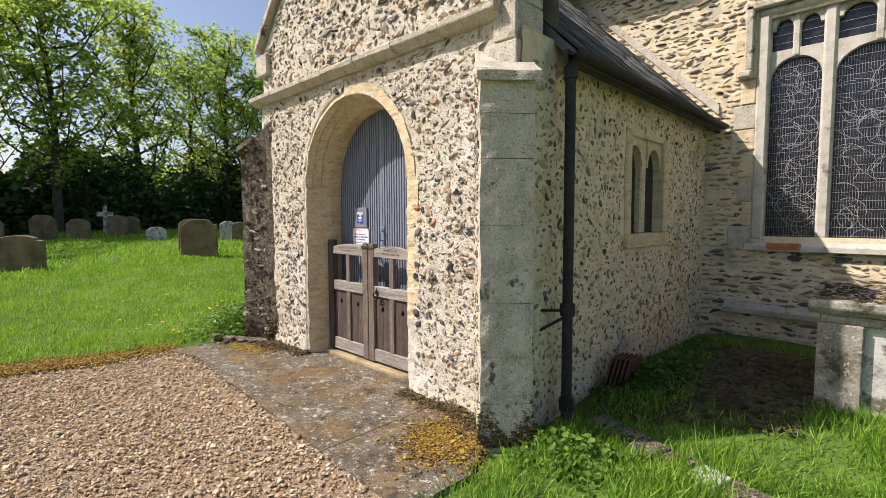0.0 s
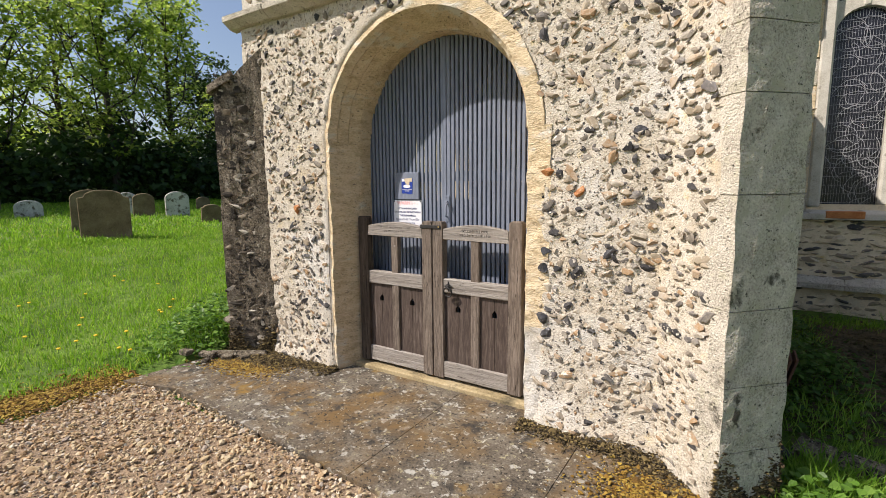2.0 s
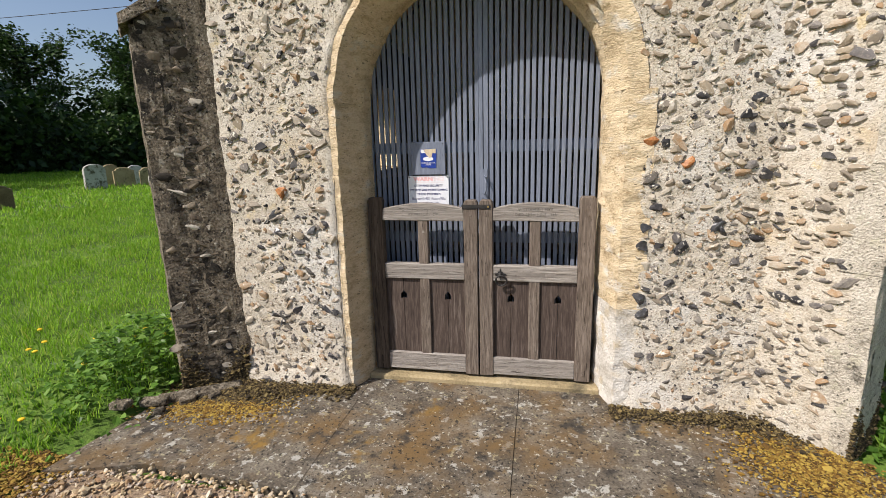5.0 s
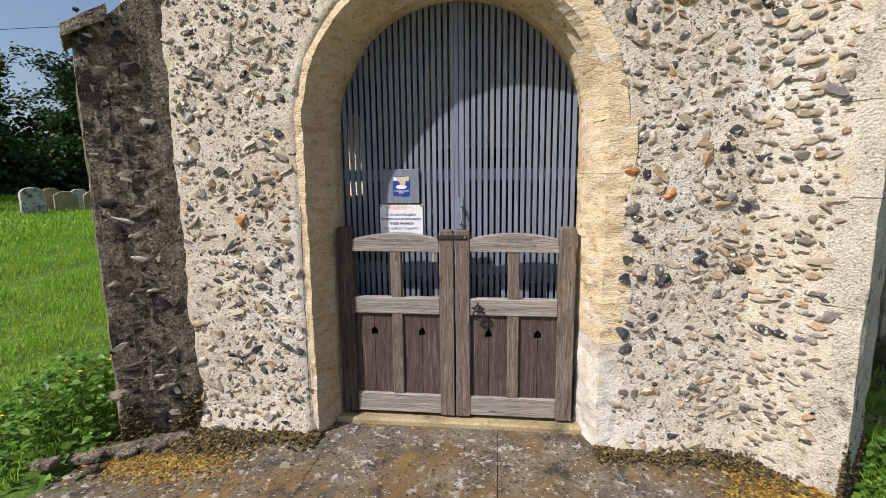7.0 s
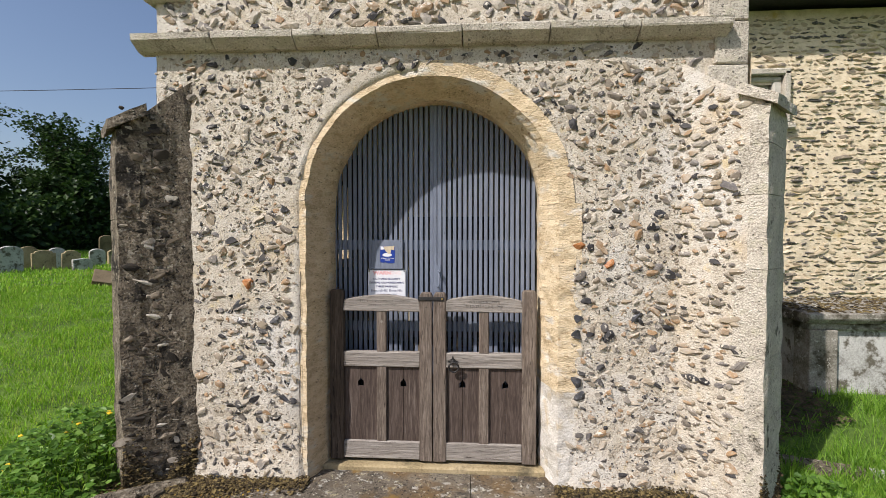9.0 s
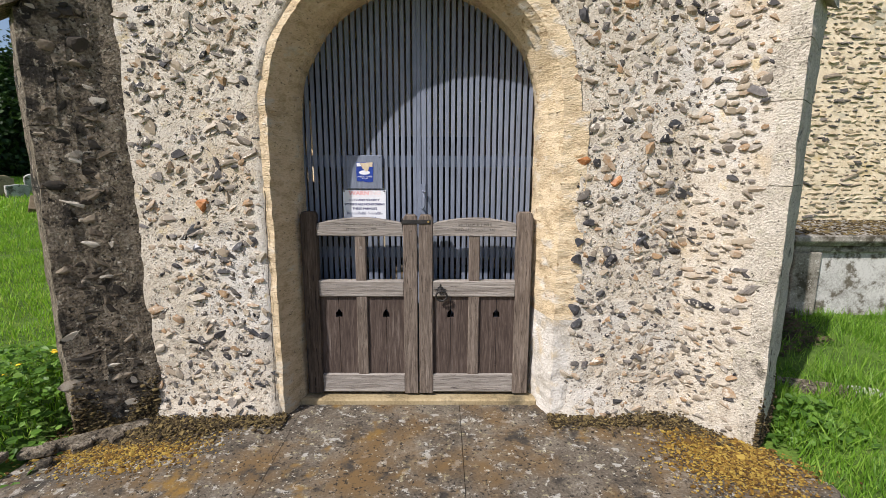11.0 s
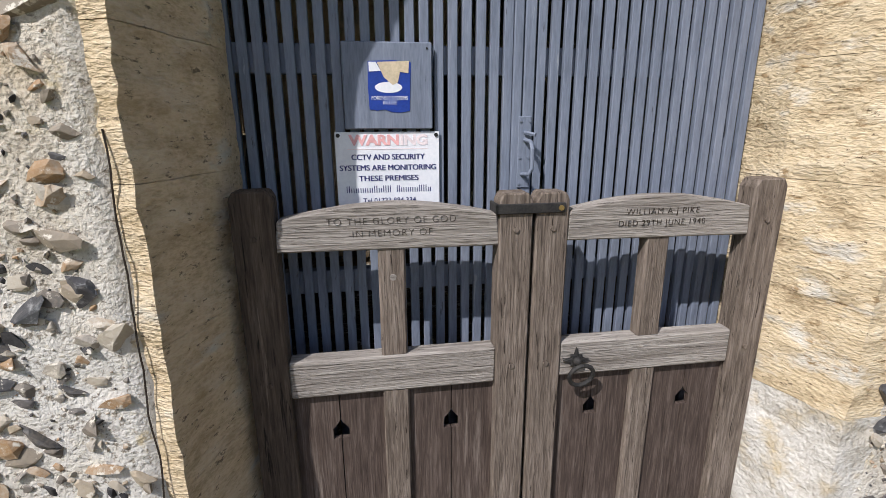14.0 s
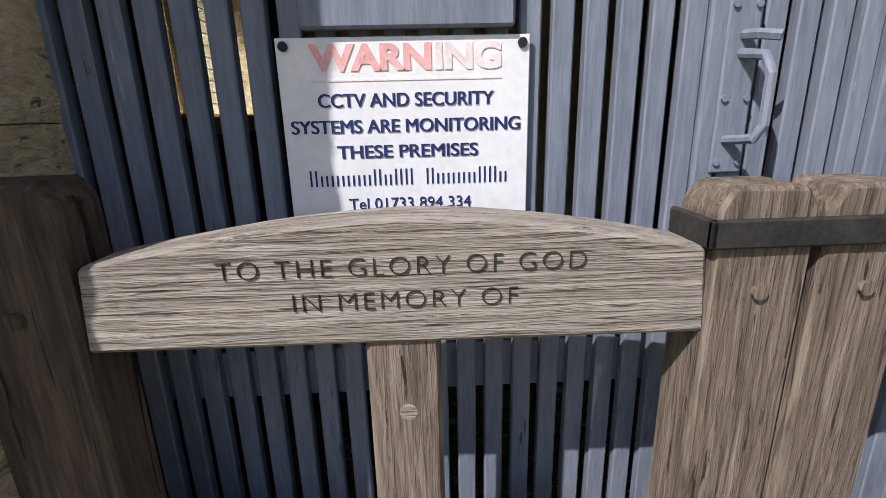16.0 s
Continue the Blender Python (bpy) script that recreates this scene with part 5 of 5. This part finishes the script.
# large single flints that stand out
M_FLINT_BLACK = surf("black_flint", [(0.2, (0.02, 0.02, 0.023)), (0.6, (0.07, 0.069, 0.072)), (0.9, (0.45, 0.45, 0.44))], 16, 60, 0.5, 0.006, 0.35, spec=0.5)
M_FLINT_RUST = surf("rust_flint", [(0.2, (0.20, 0.07, 0.02)), (0.6, (0.40, 0.17, 0.06)), (0.9, (0.50, 0.36, 0.22))], 20, 90, 0.5, 0.006, 0.5)
for k, (x, z) in enumerate(((-1.57, 1.05), (-1.16, 1.13), (-3.86, 1.21), (-3.84, 1.11), (-3.60, 1.11), (-3.51, 1.14), (-3.52, 1.87), (-3.53, 0.57), (-1.57, 0.73), (-1.54, 0.63),
                            (-1.18, 1.15), (-1.05, 1.84), (-3.76, 0.57), (-1.57, 1.14), (-1.37, 1.51), (-3.78, 1.36), (-1.57, 1.62))):
    m = M_FLINT_RUST if k > 13 else M_FLINT_BLACK
    f = raw("flint", knap(ICO2[0][None], 1)[0], ICO2[1], flat=True)
    f.materials.append(m)
    ob = new("flint", f)
    ob.parent = wall_south
    ob.matrix_parent_inverse = Matrix.Translation(-Vector(wall_south.location))
    r = random.uniform(0.036, 0.05)
    ob.matrix_basis = Matrix.Translation((x, FACE - 0.004 - float(skin_relief([x], [z], 1.0, 0.015)[0]), z)) @ pose(0, 0, 0, 0, random.uniform(-40, 40), 0) @ Matrix.Diagonal((r * 1.15, 0.02, r * 0.85, 1))
pts = [(-3.425 + 0.02 * noise.noise((0, 0, z * 6)) - 0.03 * (1.2 - z) * 0.3, FACE - 0.001 - float(skin_relief([-3.42], [z], 1.0, 0.015)[0]), z) for z in np.linspace(0.12, 1.45, 40)]
part("crack", tube(pts, 0.002, 5), M_DARK, wall_south, "thin dark crack beside the jamb")
# grit and small chips in the mortar
n = 9000
u, v = RNG.uniform(-4.15, -0.92, n), RNG.uniform(0.02, 2.93, n)
k = arch_clear(u, v, 0.075)
u, v = u[k], v[k]
sc = RNG.lognormal(0, 0.4, (len(u), 1)) * 0.0062 * RNG.uniform(0.7, 1.3, (len(u), 3))
part("mortar_grit", strew("mortar_grit", ICO1, np.stack([u, FACE - skin_relief(u, v, 1.0, 0.015) - 0.06 * smooth((0.25 - v) / 0.4), v], 1), sc, turns(len(u)), 0.1), M_FLINT, wall_south)["kind"] = "stuff"
# gable
u, v, sc = flints(-4.36, -0.6, 3.12, 5.2, 0.060, 0.029, 0.5, lambda a, b: b < gable_top(a) - 0.08)
part("gable_flints", strew("gable_flints", ICO1, np.stack([u, np.full(len(u), FACE + 0.036), v], 1), sc, wall_turn(len(u), FB_T), 0.1), M_FLINT, wall_south)["kind"] = "stuff"
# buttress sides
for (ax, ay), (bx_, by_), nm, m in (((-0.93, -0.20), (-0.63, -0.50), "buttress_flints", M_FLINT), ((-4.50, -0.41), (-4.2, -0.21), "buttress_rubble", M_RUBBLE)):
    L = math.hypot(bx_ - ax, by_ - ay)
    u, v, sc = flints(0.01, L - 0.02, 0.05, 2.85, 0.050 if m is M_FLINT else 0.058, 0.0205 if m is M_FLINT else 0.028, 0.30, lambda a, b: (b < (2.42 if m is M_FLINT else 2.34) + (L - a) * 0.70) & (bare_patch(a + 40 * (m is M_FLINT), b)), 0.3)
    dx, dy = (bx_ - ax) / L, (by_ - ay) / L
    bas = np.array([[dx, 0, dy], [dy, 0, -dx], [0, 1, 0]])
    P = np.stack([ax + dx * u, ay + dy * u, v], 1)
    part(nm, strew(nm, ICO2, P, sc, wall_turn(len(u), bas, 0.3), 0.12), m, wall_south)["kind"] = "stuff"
# porch east side: along y, up z, out +x
EB = np.array([[0, 0, 1], [1, 0, 0], [0, 1, 0.0]])
u, v, sc = flints(-0.05, NAVE - 0.03, 0.0, 2.72, 0.060, 0.0225, 0.35, lambda a, b: ~((a > W_Y0 - 0.03) & (a < W_Y1 + 0.03) & (b > W_Z0 - 0.03) & (b < W_Z1 + 0.03)))
part("flint_facing", strew("flint_facing", ICO1, np.stack([EAST + 0.002 + skin_relief(u, v, 11.0, 0.010), u, v], 1), sc, wall_turn(len(u), EB, 0.8), 0.12), M_FLINT_EAST, wall_east)["kind"] = "stuff"
# nave wall
u, v, sc = flints(-2.6, 6.5, 0.0, 4.95, 0.080, 0.036, 0.5, lambda a, b: ~((a > NW0 - 0.14) & (a < NW1 + 0.14) & (b > NWZ0 - 0.14) & (b < NWZ1 + 0.15)) & ((a > -0.5) | (b > 2.8 - (a + 0.5))), 0.55)
part("flint_facing", strew("flint_facing", ICO1, np.stack([u, NAVE - 0.002 - skin_relief(u, v, 21.0, 0.016), v], 1), sc * np.array([[1.15, 0.9, 1]]), wall_turn(len(u), FB_T, 0.15), 0.12), M_FLINT_EAST, wall_north)["kind"] = "stuff"

# gravel
cnt = 34000
gx, gy = RNG.uniform(-5.1, 0.4, cnt), RNG.uniform(-4.0, -1.12, cnt)
edge_left = np.interp(gy, [-4.0, -2.7, -1.9, -1.2], [-5.1, -4.85, -4.6, -4.68])
edge_top = np.interp(gx, [-4.7, -4.18, -2.3, -0.4], [-1.30, -1.15, -1.26, -1.37])
edge_right = np.interp(gy, [-4.0, -2.6, -1.3], [2.0, 0.2, -0.42])
k = (gx > edge_left + RNG.normal(0, 0.04, cnt)) & (gy < edge_top - 0.005) & (gx < edge_right)
P = np.stack([gx[k], gy[k], RNG.uniform(-0.008, 0.010, k.sum())], 1)
s = RNG.lognormal(0, 0.35, (k.sum(), 1)) * 0.0120 * RNG.uniform(0.6, 1.25, (k.sum(), 3)) * np.array([[1.1, 1.1, 0.7]])
tagged(part("gravel", strew("gravel", ICO1, P, s, turns(k.sum(), 0.5), 0.12), M_GRAVEL), "tan and orange flint gravel on the path", "gravel", kind="stuff")

# grass
BLADE = (np.array([(-0.5, 0, 0), (0.5, 0, 0), (-0.4, 0.12, 0.5), (0.4, 0.12, 0.5), (0, 0.42, 1.0)]), np.array([(0, 1, 3), (0, 3, 2), (2, 3, 4)]))


def grass(name, x, y, height, width, material, label, lean=0.35):
    n = len(x)
    h = height * RNG.lognormal(0, 0.28, n) * (1 + 0.9 * np.array([noise.noise((a * 2.3, b * 2.3, 9)) + 0.6 * noise.noise((a * 6.1, b * 6.1, 4)) for a, b in zip(x, y)])).clip(0.3, 2)
    P = np.stack([x, y, ground(x, y) - 0.012 + 0.03 * np.array([noise.noise((a * 1.3, b * 1.3, 0)) for a, b in zip(x, y)])], 1)
    s = np.stack([np.full(n, width) * RNG.uniform(0.7, 1.4, n), h, h], 1)
    tagged(part(name, strew(name, BLADE, P, s, turns(n, lean)), material), label, "grass", kind="stuff")


def clump(x, y, size, power=0.25):
    """Keeps more points where the turf is thick."""
    d = np.array([noise.noise((a / size, b / size, 5)) for a, b in zip(x, y)])
    return RNG.uniform(0, 1, len(x)) < 0.72 + power * 3 * d


x, y = RNG.uniform(-11, -4.6, 200000), RNG.uniform(-4.5, 8.5, 200000)
k = (x < np.interp(y, [-4.5, -2.7, -2.0, -1.25, -0.5, 0.0], [-5.7, -5.4, -5.1, -4.85, -4.72, -4.7])) & clump(x, y, 0.5, 0.12)
grass("lawn_grass", x[k], y[k], 0.055, 0.007, M_BLADE, "bright green mown churchyard grass")
x, y = RNG.uniform(-27, -10, 100000), RNG.uniform(-7, 20, 100000)
grass("far_grass", x, y, 0.075, 0.022, M_BLADE, "sunlit churchyard grass farther off")
x, y = RNG.uniform(-0.55, 4.5, 130000), RNG.uniform(-2.2, 3.6, 130000)
shade = np.hypot((x - 0.55) / 0.55, (y - 1.9) / 1.3) < 1 + RNG.normal(0, 0.15, len(x))
k = clump(x, y, 0.25, 0.25) & ~shade & ((y < 0.45) | (x > 1.2) | (RNG.uniform(0, 1, len(x)) < 0.45)) & (x > np.interp(y, [-2.2, -1.3, -0.8, -0.3], [0.4, -0.38, -0.42, -0.30]) + RNG.normal(0, 0.03, len(x))) & ~((x > 1.0) & (x < 2.95) & (y > 1.4) & (y < 2.5)) & (np.abs((y - 0.36) + 0.313 * (x + 0.22)) > np.where((x < 0.95), 0.11, 0))
grass("verge_grass", x[k], y[k], 0.085, 0.006, M_BLADE_LUSH, "lush green verge grass beside the porch", 0.5)
x, y = RNG.normal(0.0, 0.45, 2600), RNG.normal(-0.12, 0.18, 2600)
k = (x > -0.32 + np.abs(y) * 0.1)
grass("tall_grass", x[k], y[k], 0.115, 0.008, M_BLADE_LUSH, "long rank grass tufts at the buttress foot", 0.6)
x, y = RNG.normal(0.4, 0.42, 12000), RNG.normal(1.9, 0.85, 12000)
k = (x > -0.4) & (y < 3.9) & (y > 0.45 + 0.4 * x) & (x < 0.98)
LITTER = (np.array([(0, -0.5, 0), (0.3, 0, 0.08), (0, 0.55, 0), (-0.3, 0, 0.08)]), np.array([(0, 1, 2), (0, 2, 3)]))
tagged(part("leaf_litter", strew("leaf_litter", LITTER, np.stack([x, y, ground(x, y) + 0.012], 1)[k], RNG.uniform(0.02, 0.06, (k.sum(), 1)) * np.ones((1, 3)), turns(k.sum(), 0.3)), M_SOIL), "brown dead leaves in the shade of the porch", "leaf litter", kind="stuff")

# ivy and weeds
LEAF = (np.array([(0, -0.5, 0), (0.4, -0.2, 0.05), (0.28, 0.25, 0.02), (0, 0.6, -0.06), (-0.28, 0.25, 0.02), (-0.4, -0.2, 0.05)]), np.array([(0, 1, 2), (0, 2, 3), (0, 3, 4), (0, 4, 5)]))


def weeds(name, cx, cy, sx, sy, h, n, size, label, material=M_IVY):
    x, y = RNG.normal(cx, sx, n), RNG.normal(cy, sy, n)
    z = ground(x, y) + RNG.uniform(0, 1, n) * h * np.exp(-((x - cx) / (1.5 * sx)) ** 2 - ((y - cy) / (1.5 * sy)) ** 2)
    s = RNG.uniform(0.6, 1.3, (n, 1)) * size * np.ones((1, 3))
    tagged(part(name, strew(name, LEAF, np.stack([x, y, z], 1), s, turns(n, 0.7)), material), label, "weeds", kind="stuff")


weeds("weeds", -5.05, -0.25, 0.24, 0.40, 0.34, 1500, 0.046, "leafy green weeds beside the blackened buttress", M_WEED)
weeds("ivy", -0.12, 1.35, 0.20, 0.45, 0.16, 1500, 0.045, "low ivy along the foot of the porch wall")
weeds("ivy", -0.15, 2.6, 0.15, 0.6, 0.10, 800, 0.045, "low ivy along the foot of the porch wall")

weeds("weeds", -0.12, -0.22, 0.22, 0.16, 0.16, 700, 0.045, "leafy green weeds at the buttress foot", M_WEED)

# dandelions
for i in range(30):
    x, y = -5.15 - random.random() ** 1.5 * 2.6 + (0.15 if i < 6 else 0), -1.5 + random.random() * 1.9
    z = float(ground(x, y))
    d = thing("dandelion", (x, y, z), "yellow dandelion in flower in the lawn", "dandelion", "dandelions in the lawn")
    part("stem", tube([(x, y, z), (x + 0.01, y, z + 0.075)], 0.002, 5), M_IVY, d)
    bm = bmesh.new()
    bmesh.ops.create_uvsphere(bm, u_segments=10, v_segments=5, radius=0.019, matrix=Matrix.Translation((x + 0.01, y, z + 0.08)) @ Matrix.Diagonal((1, 1, 0.45, 1)))
    part("flower", bm, M_YELLOW, d)


# moss
def moss(name, P, size, material, label):
    n = len(P)
    tagged(part(name, strew(name, ICO1, P, RNG.lognormal(0, 0.4, (n, 1)) * size * np.array([[1.2, 1.2, 0.55]]), turns(n, 0.3), 0.18), material), label, "moss", kind="stuff")


n = 17000
x = RNG.uniform(-4.25, -0.7, n)
y = FACE - 0.01 - np.abs(RNG.normal(0, 0.06, n)) - 0.40 * smooth((x + 1.15) / 0.6) * RNG.uniform(0, 1, n) - 0.12 * smooth((-3.5 - x) / 0.4) * RNG.uniform(0, 1, n)
k = np.abs(x - GX) > R_OUT - 0.02
moss("wall_foot_moss", np.stack([x, y, 0.010 + RNG.uniform(0, 1, n) * (0.02 + 0.06 * np.exp(-np.abs(y - FACE) / 0.07) * (0.4 + 0.8 * smooth((x + 1.5) / 0.6)))], 1)[k], 0.0065, M_MOSS_DARK, "dark dry moss along the foot of the wall")
n = 6500
x, y = RNG.normal(-0.78, 0.16, n), RNG.normal(-0.62, 0.16, n)
k = (y < -0.28 - (x + 0.9) * 0.75)
moss("orange_moss", np.stack([x, y, 0.014 + RNG.uniform(0, 0.012, n)], 1)[k], 0.0062, M_MOSS, "orange-brown moss at the buttress foot")
n = 14000
y = RNG.uniform(-3.6, -1.15, n)
x = np.interp(y, [-3.6, -2.7, -1.9, -1.2], [-5.35, -5.15, -4.9, -4.85]) + RNG.normal(0, 0.14, n)
moss("path_edge_moss", np.stack([x, y, ground(x, y) - 0.005 + RNG.uniform(0, 0.012, n)], 1), 0.0085, M_MOSS, "band of orange-brown moss along the gravel edge")
n = 6500
x, y = RNG.normal(-4.22, 0.22, n), RNG.normal(-0.52, 0.11, n)
moss("slab_moss", np.stack([x, y, np.full(n, 0.014)], 1), 0.006, M_MOSS, "rust-coloured moss on the slab corner")
tagged(part("footing_stone", wavy(box(-4.66, -4.12, -0.50, -0.42, -0.02, 0.06, 0.02, m=Matrix.Translation((-4.4, -0.45, 0)) @ pose(0, 0, 0, 0, 0, 33) @ Matrix.Translation((4.4, 0.45, 0))), 0.02), M_BUTT), "broken mossy footing stone under the buttress", "stone")

n = 5000
x, y = RNG.normal(-4.25, 0.20, n), RNG.normal(-0.40, 0.09, n)
moss("slab_moss", np.stack([x, y, 0.014 + RNG.uniform(0, 0.03, n) * np.exp(-((y + 0.36) / 0.1) ** 2)], 1), 0.007, M_MOSS_DARK, "black moss and crumbs at the buttress foot")
for x, y, a, b, turn in ((-4.60, -0.62, 0.17, 0.07, 20), (-4.42, -0.55, 0.10, 0.06, 50), (-4.74, -0.74, 0.12, 0.08, 5), (-4.28, -0.47, 0.08, 0.05, 75), (-4.50, -0.70, 0.06, 0.05, 30)):
    bm = rough_up(box(-a / 2, a / 2, -b / 2, b / 2, 0, 0.045, 0.008), 2, 0.010, 0.006)
    bmesh.ops.transform(bm, matrix=pose(x, y, 0.008 + float(ground(x, y)), 4, 0, turn), verts=bm.verts[:])
    tagged(part("stone_fragment", bm, M_BUTT), "broken dark stone fragment at the slab's edge", "stone", "broken stones by the buttress")

# black growth at the feet of the buttresses
for nm, (ax, ay), (bx_, by_), top in (("buttress_moss", (-0.60, -0.55), (-0.33, -0.28), 0.30), ("buttress_moss", (-4.53, -0.45), (-4.17, -0.21), 0.28)):
    n = 3200
    f, h = RNG.uniform(0, 1, n), np.abs(RNG.normal(0, 0.45, n))
    P = np.stack([ax + (bx_ - ax) * f, ay + (by_ - ay) * f, h * top * (0.6 + 0.4 * np.sin(f * 7 + 1))], 1)
    moss(nm, P, 0.0075, M_MOSS_DARK, "black moss at the foot of the buttress")
